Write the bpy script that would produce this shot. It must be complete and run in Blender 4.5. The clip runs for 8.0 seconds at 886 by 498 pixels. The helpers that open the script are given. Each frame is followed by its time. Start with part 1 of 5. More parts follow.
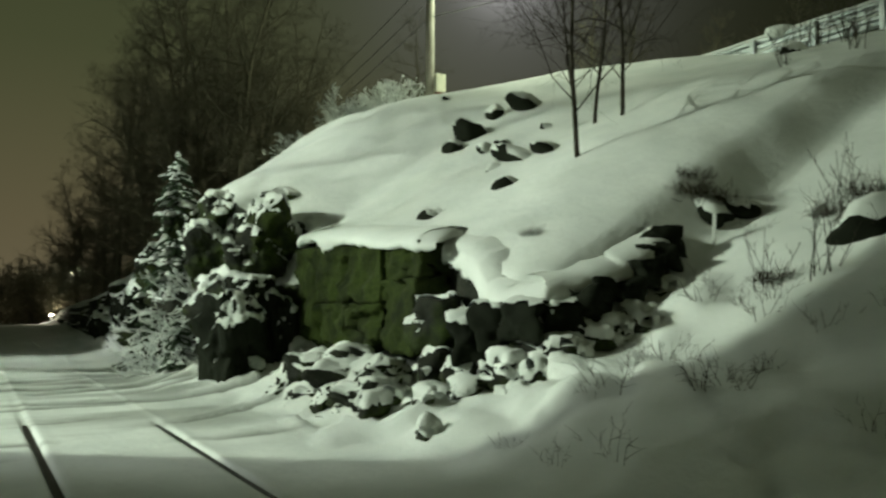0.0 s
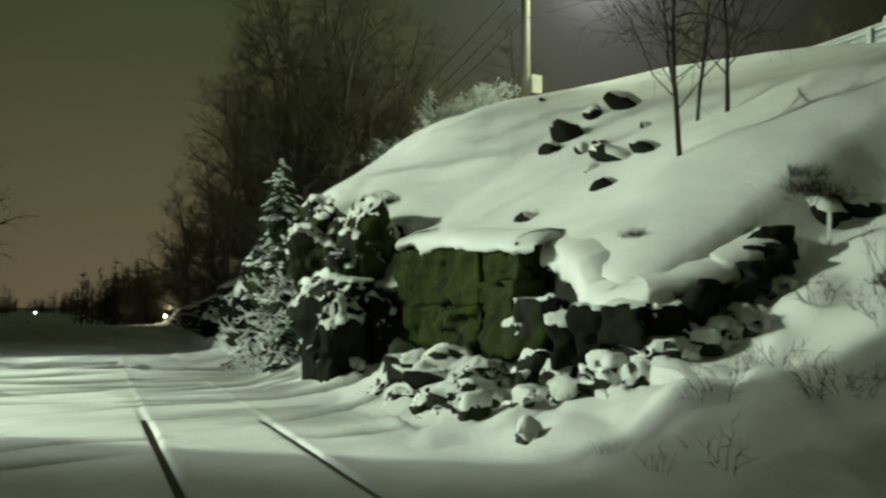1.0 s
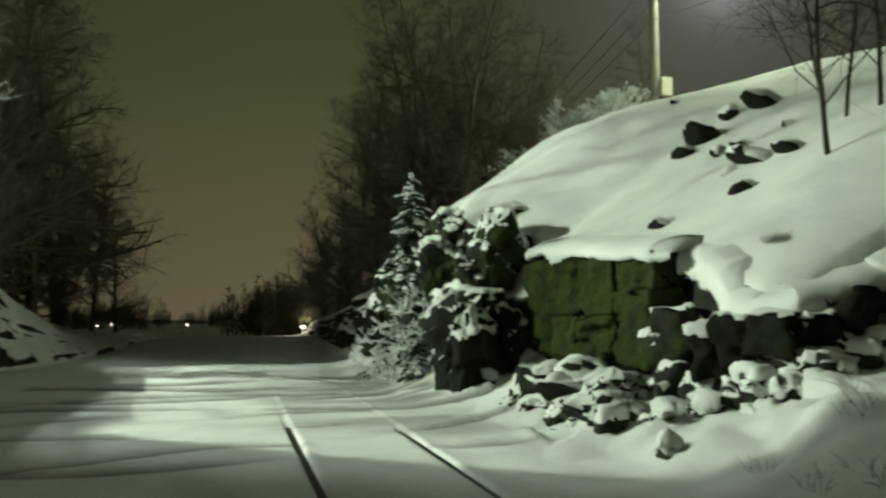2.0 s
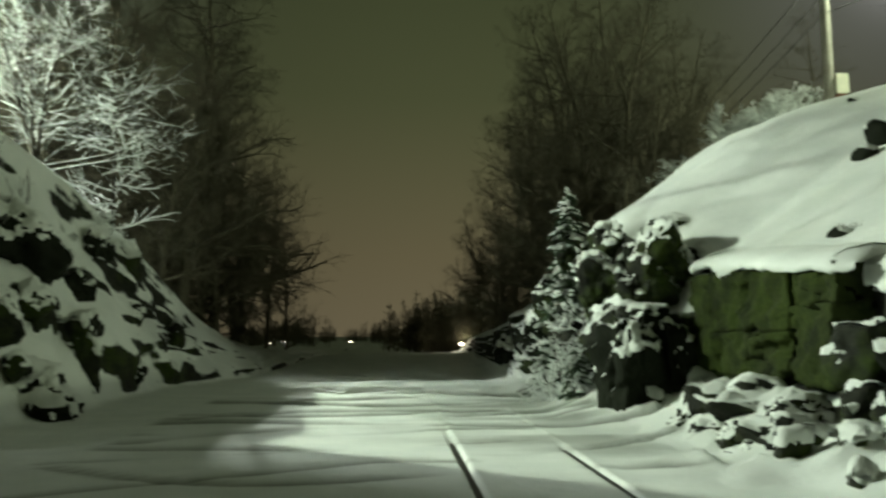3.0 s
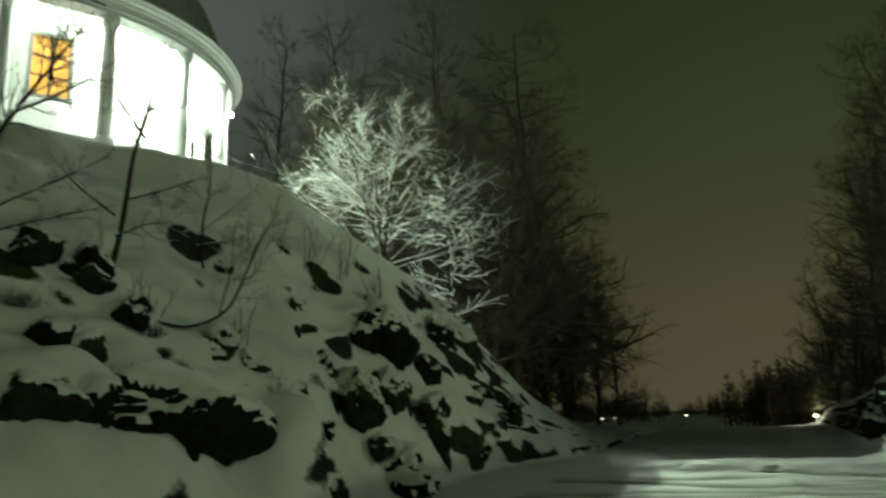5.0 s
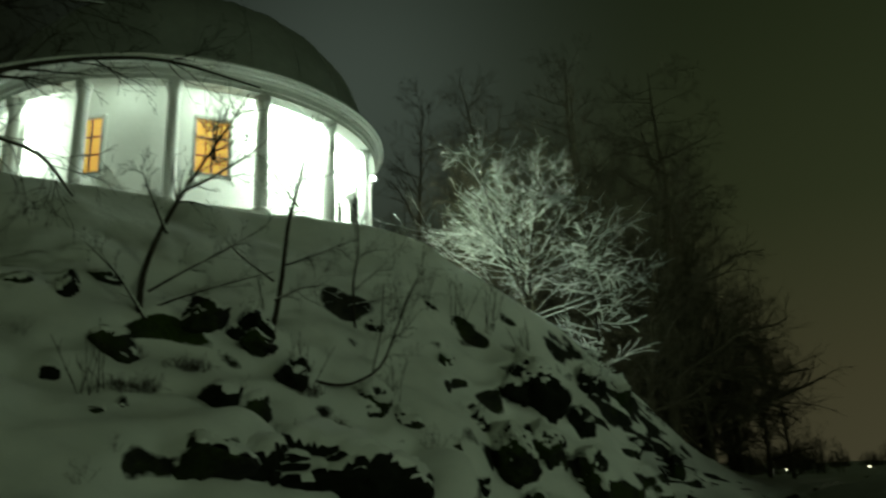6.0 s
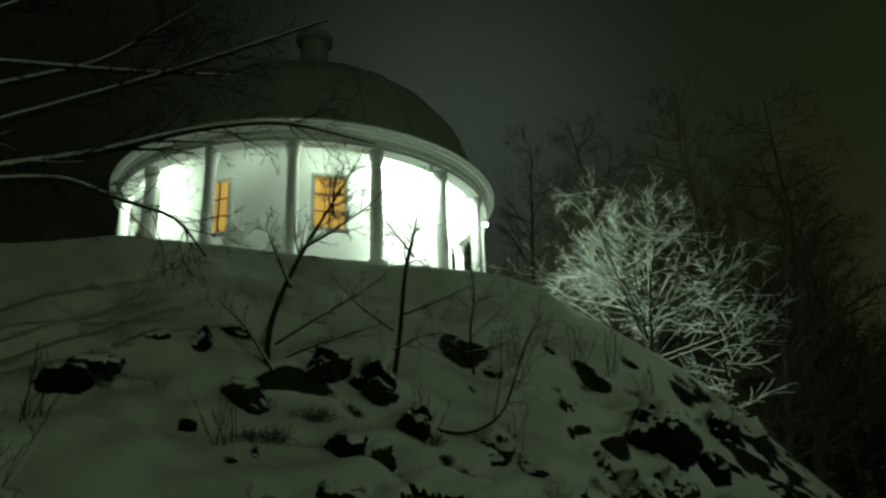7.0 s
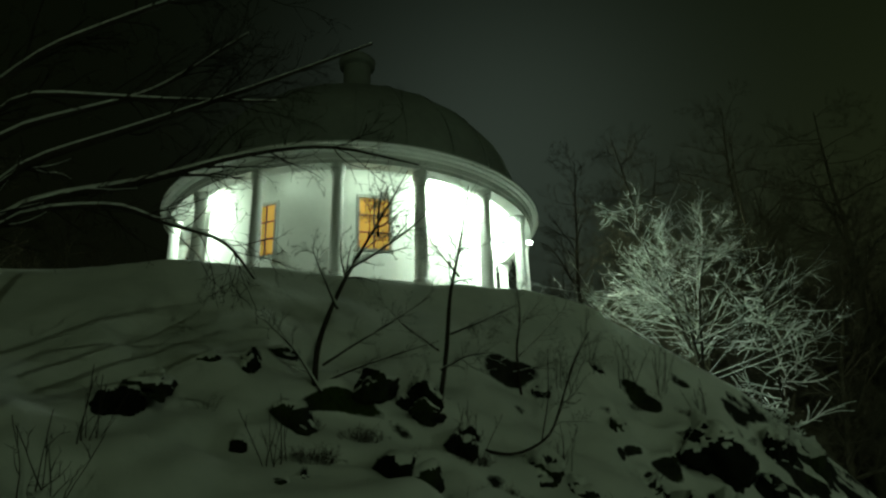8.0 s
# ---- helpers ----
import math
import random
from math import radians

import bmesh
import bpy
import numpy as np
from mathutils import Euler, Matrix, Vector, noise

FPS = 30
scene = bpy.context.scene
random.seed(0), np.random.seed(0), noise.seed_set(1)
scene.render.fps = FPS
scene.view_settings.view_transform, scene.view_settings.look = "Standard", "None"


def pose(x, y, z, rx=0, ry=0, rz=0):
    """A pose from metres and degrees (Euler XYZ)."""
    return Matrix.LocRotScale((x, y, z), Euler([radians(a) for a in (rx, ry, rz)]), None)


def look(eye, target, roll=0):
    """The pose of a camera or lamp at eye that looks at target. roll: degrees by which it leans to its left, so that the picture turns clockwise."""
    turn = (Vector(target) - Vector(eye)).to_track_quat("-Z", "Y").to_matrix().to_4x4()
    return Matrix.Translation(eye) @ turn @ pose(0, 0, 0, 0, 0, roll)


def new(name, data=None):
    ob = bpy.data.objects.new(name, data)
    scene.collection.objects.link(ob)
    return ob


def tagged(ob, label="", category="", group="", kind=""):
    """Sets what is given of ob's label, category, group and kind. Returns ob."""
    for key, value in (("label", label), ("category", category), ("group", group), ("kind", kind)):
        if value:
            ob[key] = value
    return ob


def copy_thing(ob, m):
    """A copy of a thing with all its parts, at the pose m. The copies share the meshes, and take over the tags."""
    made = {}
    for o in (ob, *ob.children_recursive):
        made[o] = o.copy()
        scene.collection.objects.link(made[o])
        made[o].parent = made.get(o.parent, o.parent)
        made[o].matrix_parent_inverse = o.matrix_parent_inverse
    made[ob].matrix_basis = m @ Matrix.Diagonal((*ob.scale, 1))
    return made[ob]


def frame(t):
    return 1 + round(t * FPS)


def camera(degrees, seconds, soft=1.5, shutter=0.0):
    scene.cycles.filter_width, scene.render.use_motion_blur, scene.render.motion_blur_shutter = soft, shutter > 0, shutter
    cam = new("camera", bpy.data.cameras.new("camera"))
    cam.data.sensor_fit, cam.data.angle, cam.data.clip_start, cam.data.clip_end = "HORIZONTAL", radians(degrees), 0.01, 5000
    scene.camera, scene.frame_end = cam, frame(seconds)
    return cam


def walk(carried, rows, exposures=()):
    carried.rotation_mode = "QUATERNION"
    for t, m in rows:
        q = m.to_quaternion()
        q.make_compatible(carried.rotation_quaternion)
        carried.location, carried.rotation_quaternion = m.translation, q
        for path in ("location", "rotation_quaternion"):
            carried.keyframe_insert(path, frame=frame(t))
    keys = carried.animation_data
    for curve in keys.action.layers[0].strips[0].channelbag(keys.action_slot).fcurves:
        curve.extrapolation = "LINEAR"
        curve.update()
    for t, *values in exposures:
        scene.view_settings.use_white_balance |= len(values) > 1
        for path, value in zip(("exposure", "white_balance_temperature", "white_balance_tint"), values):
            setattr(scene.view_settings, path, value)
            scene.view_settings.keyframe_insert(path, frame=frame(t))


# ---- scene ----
# World: y runs along the railway, x to the right of it, z = 0 at the snow beside the rails.
cam = camera(59.4, 8.0, soft=2.4, shutter=0.5)
ROWS = [
    (0.0, 0.156, 0.255, 1.523, 94.40, -0.24, -31.55),
    (0.5, 0.141, 0.264, 1.523, 94.31, -0.39, -28.12),
    (1.0, 0.124, 0.272, 1.524, 94.54, -0.48, -24.52),
    (2.5, 0.049, 0.294, 1.530, 95.70, 0.00, -9.54),
    (3.0, 0.019, 0.297, 1.534, 96.43, 0.02, -3.68),
    (3.5, -0.012, 0.297, 1.540, 97.59, 0.05, 2.34),
    (4.0, -0.043, 0.293, 1.545, 98.70, 0.55, 8.39),
    (4.5, -0.073, 0.286, 1.554, 100.29, 1.09, 14.54),
    (5.0, -0.099, 0.276, 1.563, 102.17, 1.48, 20.02),
    (6.5, -0.164, 0.233, 1.594, 108.24, 1.94, 35.75),
    (7.0, -0.177, 0.220, 1.602, 109.86, 1.70, 39.53),
    (7.5, -0.184, 0.212, 1.607, 110.89, 1.56, 41.53),
    (8.0, -0.188, 0.207, 1.609, 111.36, 1.38, 42.87),
]
EXPOSE = [(0.0, 0.0, 6500, 10), (2.0, 0.0, 6500, 10), (3.5, 0.12, 6500, 9), (4.5, 0.05, 6500, 6), (5.0, -0.5, 6500, 0), (5.5, -0.95, 6500, -5), (6.5, -1.4, 6500, -10), (7.0, -1.7, 6500, -13), (8.0, -1.85, 6500, -14)]
walk(cam, [(t, pose(x, y, z, rx, ry, rz)) for t, x, y, z, rx, ry, rz in ROWS], EXPOSE)

# ---- sky and lamps ----
# Overcast night sky over a town: brownish glow at the horizon, darker olive overhead.
SKY = 1.0
FLOOD = 21000.0
PORCH = 3000.0
HILL_FILL = 26000.0
STREET = 1500.0
TREE_FILL = 11500.0
TOWN = Vector((0.12, 1.0, 0.0)).normalized()      # the town's glow lies down the line
STREET_AT = Vector((14.9, 20.4, 12.9))
world = bpy.data.worlds.new("night_sky")
scene.world = world
world.use_nodes = True
wn, wl = world.node_tree.nodes, world.node_tree.links
w_bg = wn["Background"]
w_co = wn.new("ShaderNodeTexCoord")
w_sep = wn.new("ShaderNodeSeparateXYZ")
w_ramp = wn.new("ShaderNodeValToRGB")
wl.new(w_co.outputs["Generated"], w_sep.inputs[0])
wl.new(w_sep.outputs["Z"], w_ramp.inputs[0])
for i, (p, c) in enumerate([(0.0, (0.125, 0.104, 0.060)), (0.10, (0.110, 0.094, 0.050)), (0.30, (0.072, 0.080, 0.036)), (0.8, (0.060, 0.086, 0.036))]):
    e = w_ramp.color_ramp.elements[i] if i < 2 else w_ramp.color_ramp.elements.new(p)
    e.position, e.color = p, (*c, 1)


def sky_lobe(way, power, low, high):
    """Sky brightness round a direction: from low, far from it, to high."""
    d = wn.new("ShaderNodeVectorMath")
    d.operation = "DOT_PRODUCT"
    d.inputs[1].default_value = way
    wl.new(w_co.outputs["Generated"], d.inputs[0])
    up = wn.new("ShaderNodeMath")
    up.operation, up.use_clamp = "MAXIMUM", True
    up.inputs[1].default_value = 0.0
    wl.new(d.outputs["Value"], up.inputs[0])
    pw = wn.new("ShaderNodeMath")
    pw.operation = "POWER"
    pw.inputs[1].default_value = power
    wl.new(up.outputs[0], pw.inputs[0])
    mr = wn.new("ShaderNodeMapRange")
    mr.inputs["To Min"].default_value, mr.inputs["To Max"].default_value = low, high
    wl.new(pw.outputs[0], mr.inputs["Value"])
    return mr.outputs[0]


def sky_mix(kind, a, b):
    m = wn.new("ShaderNodeMix")
    m.data_type, m.blend_type = "RGBA", kind
    m.inputs[0].default_value = 1.0
    for s, v in ((m.inputs[6], a), (m.inputs[7], b)):
        if isinstance(v, tuple):
            s.default_value = (*v, 1)
        else:
            wl.new(v, s)
    return m.outputs[2]


sky = sky_mix("MULTIPLY", w_ramp.outputs[0], sky_lobe(TOWN, 5.2, 0.12, 1.0))
# added, unseen glow over the southern half of the sky, brightens camera-facing sides
sky = sky_mix("ADD", sky, sky_mix("MULTIPLY", (0.058, 0.066, 0.031), sky_lobe(-TOWN, 1.5, 0.0, 1.0)))
# halo of lit mist round the street lamp, painted into the sky
for power, amount, tint in ((70.0, 0.075, (0.95, 0.93, 1.0)), (900.0, 0.36, (1.0, 0.98, 1.0))):
    sky = sky_mix("ADD", sky, sky_mix("MULTIPLY", tint, sky_lobe((STREET_AT - Vector((0, 0, 1.5))).normalized(), power, 0.0, amount)))
# mist glow beside the rotunda, painted into the sky as well
sky = sky_mix("ADD", sky, sky_mix("MULTIPLY", (0.85, 1.0, 0.92), sky_lobe(Vector((-19.0, 24.5, 16.0)).normalized(), 40.0, 0.0, 0.11)))
wl.new(sky, w_bg.inputs[0])
w_bg.inputs[1].default_value = SKY

ROT = Vector((-25.0, 21.5, 10.2))          # middle of the rotunda's floor
FACING = math.atan2(-21.5, 25.0)           # from the rotunda towards the railway


def ring(radius, degrees, z=0.0):
    """A place round the rotunda, turned from the side that faces the railway."""
    a = FACING + radians(degrees)
    return Vector((ROT.x + radius * math.cos(a), ROT.y + radius * math.sin(a), ROT.z + z))


def lamp(name, place, watts, colour, size):
    data = bpy.data.lights.new(name, "POINT")
    data.energy, data.color, data.shadow_soft_size = watts, colour, size
    ob = new(name, data)
    ob.location = place
    return ob


PORCH_LAMPS = [(31, 0.8), (52, 1.0), (74, 0.9), (2, 0.025), (-20, 0.010), (-62, 0.6), (97, 0.9)]   # degrees round the porch, share of the light
for deg, share in PORCH_LAMPS:
    lamp("porch_light", ring(7.1, deg, 4.78), PORCH * share, (0.88, 1.0, 0.86), 0.08)
lamp("street_light", STREET_AT + Vector((0, 0, -0.25)), STREET, (0.86, 1.0, 0.70), 0.15)

# lamps of the crossing down the line
lamp("far_light", (4.6, 51.6, 1.35), 110.0, (1.0, 0.92, 0.66), 0.1)
lamp("far_light", (6.5, 59.4, 3.85), 160.0, (0.9, 1.0, 0.85), 0.1)

# added, unseen lamp behind the camera that brightens the left hill
HILL_FILL_AT = Vector((60.0, -30.0, 20.0))
lamp("hill_fill_light", HILL_FILL_AT + Vector((0, 0, -0.3)), HILL_FILL, (0.84, 1.0, 0.66), 0.2)

# floodlight on a column of the porch, turned on the railway
FLOOD_AT = ring(8.05, 40.5, 2.2)
FLOOD_AIM = Vector((math.cos(radians(-11.9)) * math.cos(radians(-25)), math.sin(radians(-11.9)) * math.cos(radians(-25)), math.sin(radians(-25))))
flood_data = bpy.data.lights.new("flood_light", "SPOT")
flood_data.energy, flood_data.color, flood_data.shadow_soft_size = FLOOD, (0.84, 1.0, 0.76), 0.06
flood_data.spot_size, flood_data.spot_blend = radians(41.0), 0.07
new("flood_light", flood_data).matrix_world = look(FLOOD_AT + FLOOD_AIM * 0.14, FLOOD_AT + FLOOD_AIM * 5)

# an added smaller spot, turned down to brighten the tree at the brow
TREE_FILL_AT = ring(8.05, 63, 3.2)
TREE_FILL_AIM = (Vector((-9.3, 21.8, 7.6)) - TREE_FILL_AT).normalized()
tree_fill_data = bpy.data.lights.new("tree_fill_light", "SPOT")
tree_fill_data.energy, tree_fill_data.color, tree_fill_data.shadow_soft_size = TREE_FILL, (0.90, 1.0, 0.88), 0.05
tree_fill_data.spot_size, tree_fill_data.spot_blend = radians(44), 0.35
new("tree_fill_light", tree_fill_data).matrix_world = look(TREE_FILL_AT + TREE_FILL_AIM * 0.14, TREE_FILL_AT + TREE_FILL_AIM * 5)

# ---- materials ----
def material(name, rough=0.8, metal=0.0):
    m = bpy.data.materials.new(name)
    m.use_nodes = True
    nodes, links = m.node_tree.nodes, m.node_tree.links
    bsdf = nodes["Principled BSDF"]
    bsdf.inputs["Specular IOR Level"].default_value = 0.12 if rough > 0.7 else 0.4
    bsdf.inputs["Roughness"].default_value, bsdf.inputs["Metallic"].default_value = rough, metal
    return m, nodes, links, bsdf


def tex(nodes, links, kind, scale, detail=4.0, rough=0.55, coords="Object", stretch=None):
    """A texture at real-world size: returns its value output."""
    co = nodes.new("ShaderNodeTexCoord")
    out = co.outputs[coords]
    if stretch:
        mp = nodes.new("ShaderNodeMapping")
        mp.inputs["Scale"].default_value = stretch
        links.new(out, mp.inputs[0])
        out = mp.outputs[0]
    t = nodes.new("ShaderNodeTexNoise" if kind == "noise" else "ShaderNodeTexVoronoi")
    t.inputs["Scale"].default_value = scale
    if kind == "noise":
        t.inputs["Detail"].default_value, t.inputs["Roughness"].default_value = detail, rough
    links.new(out, t.inputs["Vector"])
    return t.outputs[0]


def ramp(nodes, links, value, stops):
    r = nodes.new("ShaderNodeValToRGB")
    for i, (p, c) in enumerate(stops):
        e = r.color_ramp.elements[i] if i < 2 else r.color_ramp.elements.new(p)
        e.position, e.color = p, (*c, 1)
    links.new(value, r.inputs[0])
    return r.outputs[0]


def bump(nodes, links, bsdf, heights):
    """Stack of (height, strength, distance) into the shader's normal."""
    last = None
    for h, s, d in heights:
        b = nodes.new("ShaderNodeBump")
        b.inputs["Strength"].default_value, b.inputs["Distance"].default_value = s, d
        links.new(h, b.inputs["Height"])
        if last:
            links.new(last, b.inputs["Normal"])
        last = b.outputs[0]
    links.new(last, bsdf.inputs["Normal"])


def mixed(nodes, links, fac, a, b):
    m = nodes.new("ShaderNodeMix")
    m.data_type = "RGBA"
    for s, v in ((m.inputs[0], fac), (m.inputs[6], a), (m.inputs[7], b)):
        if isinstance(v, (tuple, float, int)):
            s.default_value = (*v, 1) if isinstance(v, tuple) else v
        else:
            links.new(v, s)
    return m.outputs[2]


def arith(nodes, links, op, a, b, c=None):
    n = nodes.new("ShaderNodeMath")
    n.operation = op
    for s, v in zip(n.inputs, (a, b, c)):
        if v is None:
            continue
        if isinstance(v, (float, int)):
            s.default_value = v
        else:
            links.new(v, s)
    return n.outputs[0]


def plain(name, colour, rough, metal=0.0, grain=12.0, vary=0.25, relief=0.004):
    """A painted or natural surface with blotches, fine grain and a little relief."""
    m, n, l, b = material(name, rough, metal)
    big = tex(n, l, "noise", grain * 0.15, 3)
    fine = tex(n, l, "noise", grain, 6, 0.65)
    mixv = arith(n, l, "MULTIPLY_ADD", big, 0.6, arith(n, l, "MULTIPLY", fine, 0.4))
    lo, hi = tuple(c * (1 - vary) for c in colour), tuple(min(1, c * (1 + vary)) for c in colour)
    l.new(ramp(n, l, mixv, [(0.3, lo), (0.7, hi)]), b.inputs["Base Color"])
    bump(n, l, b, [(fine, 0.5, relief)])
    return m


def glow(name, colour, strength):
    m, n, l, b = material(name, 0.4)
    b.inputs["Base Color"].default_value = (*colour, 1)
    b.inputs["Emission Color"].default_value = (*colour, 1)
    b.inputs["Emission Strength"].default_value = strength
    return m


def rock_colour(n, l):
    """Dark wet rock with moss and cracks: colour and two heights."""
    big = tex(n, l, "noise", 0.55, 3, coords="Object")
    mid = tex(n, l, "noise", 2.6, 6, 0.7)
    fine = tex(n, l, "noise", 17.0, 5, 0.7)
    stone = ramp(n, l, mid, [(0.3, (0.010, 0.011, 0.009)), (0.55, (0.026, 0.027, 0.020)), (0.8, (0.060, 0.060, 0.045))])
    moss = ramp(n, l, fine, [(0.3, (0.018, 0.030, 0.006)), (0.7, (0.045, 0.066, 0.012))])
    patch = ramp(n, l, arith(n, l, "MULTIPLY_ADD", mid, 0.45, arith(n, l, "MULTIPLY", big, 0.75)), [(0.60, (0, 0, 0)), (0.76, (1, 1, 1))])
    return mixed(n, l, patch, stone, moss), mid, fine


def snow_colour(n, l):
    soft = tex(n, l, "noise", 1.1, 4)
    grain = tex(n, l, "noise", 42.0, 4, 0.7)
    return ramp(n, l, soft, [(0.25, (0.70, 0.73, 0.71)), (0.75, (0.84, 0.86, 0.83))]), soft, grain


def make_snow():
    m, n, l, b = material("snow", 0.75)
    colour, soft, grain = snow_colour(n, l)
    l.new(colour, b.inputs["Base Color"])
    lump = tex(n, l, "noise", 6.5, 5, 0.6)
    bump(n, l, b, [(lump, 0.45, 0.05), (grain, 0.3, 0.008)])
    return m


def make_ground(name, low, high, slushy):
    """Snow lies where the surface is flat enough; steeper places show the rock."""
    m, n, l, b = material(name, 0.8)
    colour, soft, grain = snow_colour(n, l)
    rock, mid, fine = rock_colour(n, l)
    g = n.new("ShaderNodeNewGeometry")
    sep = n.new("ShaderNodeSeparateXYZ")
    l.new(g.outputs["Normal"], sep.inputs[0])
    cling = tex(n, l, "noise", 1.1, 5, 0.58)
    level = arith(n, l, "MULTIPLY_ADD", arith(n, l, "SUBTRACT", cling, 0.5), 0.75, sep.outputs["Z"])
    fac = ramp(n, l, level, [(low, (0, 0, 0)), (high, (1, 1, 1))])
    if slushy:
        # grey slush in the wheel and foot tracks
        at = n.new("ShaderNodeAttribute")
        at.attribute_name = "slush"
        colour = mixed(n, l, at.outputs["Fac"], colour, (0.17, 0.18, 0.15))
    l.new(mixed(n, l, fac, rock, colour), b.inputs["Base Color"])
    lump = tex(n, l, "noise", 6.5, 5, 0.6)
    bump(n, l, b, [(mid, 0.5, 0.05), (lump, 0.4, 0.04), (fac, 0.6, 0.05), (grain, 0.25, 0.008)])
    return m


def make_rock():
    m, n, l, b = material("mossy_rock", 0.85)
    rock, mid, fine = rock_colour(n, l)
    crack = tex(n, l, "voronoi", 1.6, coords="Object", stretch=(1, 1, 0.5))
    l.new(rock, b.inputs["Base Color"])
    bump(n, l, b, [(crack, 0.35, 0.06), (mid, 0.8, 0.07), (fine, 0.5, 0.015)])
    return m


SNOW = make_snow()
GROUND = make_ground("snow_over_rock", 0.26, 0.34, True)
ROCKSNOW = make_ground("snow_clinging_to_rock", 0.46, 0.54, False)
ROCK = make_rock()


def make_moss_rock():
    """Rock almost all grown over with moss."""
    m, n, l, b = material("moss_covered_rock", 0.9)
    mid = tex(n, l, "noise", 2.2, 6, 0.7)
    fine = tex(n, l, "noise", 21.0, 5, 0.7)
    drip = tex(n, l, "noise", 1.4, 4, 0.6, stretch=(1.2, 1.2, 0.8))
    moss = ramp(n, l, fine, [(0.3, (0.018, 0.028, 0.006)), (0.7, (0.044, 0.060, 0.012))])
    base = ramp(n, l, mid, [(0.3, (0.010, 0.013, 0.006)), (0.7, (0.032, 0.038, 0.015))])
    fac = ramp(n, l, arith(n, l, "MULTIPLY_ADD", mid, 0.5, arith(n, l, "MULTIPLY", drip, 0.5)), [(0.40, (0, 0, 0)), (0.56, (1, 1, 1))])
    l.new(mixed(n, l, fac, base, moss), b.inputs["Base Color"])
    bump(n, l, b, [(drip, 0.6, 0.08), (mid, 0.8, 0.06), (fine, 0.5, 0.015)])
    return m


MOSSY = make_moss_rock()
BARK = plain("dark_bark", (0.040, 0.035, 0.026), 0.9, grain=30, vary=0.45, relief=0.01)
# bark of the woods, paled to put distance haze into its colour
BARK_HAZED = plain("haze_paled_bark", (0.105, 0.095, 0.064), 0.9, grain=30, vary=0.4, relief=0.01)
NEEDLE = plain("spruce_needles", (0.030, 0.055, 0.022), 0.7, grain=40, vary=0.4)
STEEL = plain("worn_rail_steel", (0.055, 0.050, 0.045), 0.45, 0.8, grain=25, vary=0.4)
GALV = plain("galvanised_steel", (0.42, 0.45, 0.45), 0.5, 0.6, grain=9, vary=0.2)
WOOD = plain("grey_pole_wood", (0.30, 0.28, 0.24), 0.85, grain=14, vary=0.3, relief=0.006)
PLASTER = plain("white_plaster", (0.78, 0.79, 0.76), 0.75, grain=6, vary=0.06)
STONE = plain("pale_painted_stone", (0.70, 0.71, 0.69), 0.7, grain=8, vary=0.10)
# dark rock, blackened further with the shade of recesses and overhangs
DARK_SHADED_ROCK = plain("dark_shaded_rock", (0.011, 0.013, 0.008), 0.9, grain=5, vary=0.5, relief=0.03)
DOME = plain("grey_dome_metal", (0.26, 0.28, 0.26), 0.8, 0.0, grain=2.5, vary=0.2)
BOXPAINT = plain("pale_box_paint", (0.62, 0.60, 0.48), 0.6, grain=10, vary=0.15)
WIRE = plain("black_cable", (0.16, 0.16, 0.15), 0.7, grain=20)
# brown stems, darkened to put a hollow's shade into the tufts
BRUSH = plain("dry_brown_stems", (0.040, 0.034, 0.022), 0.9, grain=40, vary=0.4)
NIGHT_GAP = plain("night_gap_dark", (0.03, 0.03, 0.03), 0.15, grain=2)
AMBER = glow("warm_lit_doorway", (1.0, 0.52, 0.12), 1.3)
LAMPGLASS = glow("lamp_glass", (0.93, 1.0, 0.93), 30.0)
FARLAMP = glow("far_lamp_glass", (1.0, 0.90, 0.66), 12.0)
FARBLUE = glow("far_lamp_white_glass", (0.90, 0.96, 1.0), 9.0)

# ---- helpers for meshes ----
def mesh_object(name, verts, faces, mat, parent=None, label="", smooth=True):
    data = bpy.data.meshes.new(name)
    data.from_pydata([tuple(v) for v in verts], [], [tuple(f) for f in faces])
    if smooth:
        data.polygons.foreach_set("use_smooth", [True] * len(data.polygons))
    data.materials.append(mat)
    data.update()
    ob = new(name, data)
    if parent:
        ob.parent = parent
    if label:
        ob["label"] = label
    return ob


def part(name, bm, mat, parent, label="", smooth=False):
    data = bpy.data.meshes.new(name)
    bmesh.ops.recalc_face_normals(bm, faces=bm.faces)
    bm.to_mesh(data)
    bm.free()
    if smooth:
        data.polygons.foreach_set("use_smooth", [True] * len(data.polygons))
    data.materials.append(mat)
    ob = new(name, data)
    ob.parent = parent
    if label:
        ob["label"] = label
    return ob


def thing(name, place, label, category, group="", kind="", turn=0.0):
    ob = new(name)
    ob.location, ob.rotation_euler = place, (0, 0, radians(turn))
    ob.empty_display_size = 0.2
    return tagged(ob, label, category, group, kind)


def box(bm, x0, x1, y0, y1, z0, z1, bevel=0.0):
    made = bmesh.ops.create_cube(bm, size=1.0, matrix=Matrix.Translation(((x0 + x1) / 2, (y0 + y1) / 2, (z0 + z1) / 2)) @ Matrix.Diagonal((x1 - x0, y1 - y0, z1 - z0, 1)))
    if bevel:
        edges = list({e for v in made["verts"] for e in v.link_edges})
        bmesh.ops.bevel(bm, geom=edges, offset=bevel, segments=2, affect="EDGES")
    return bm


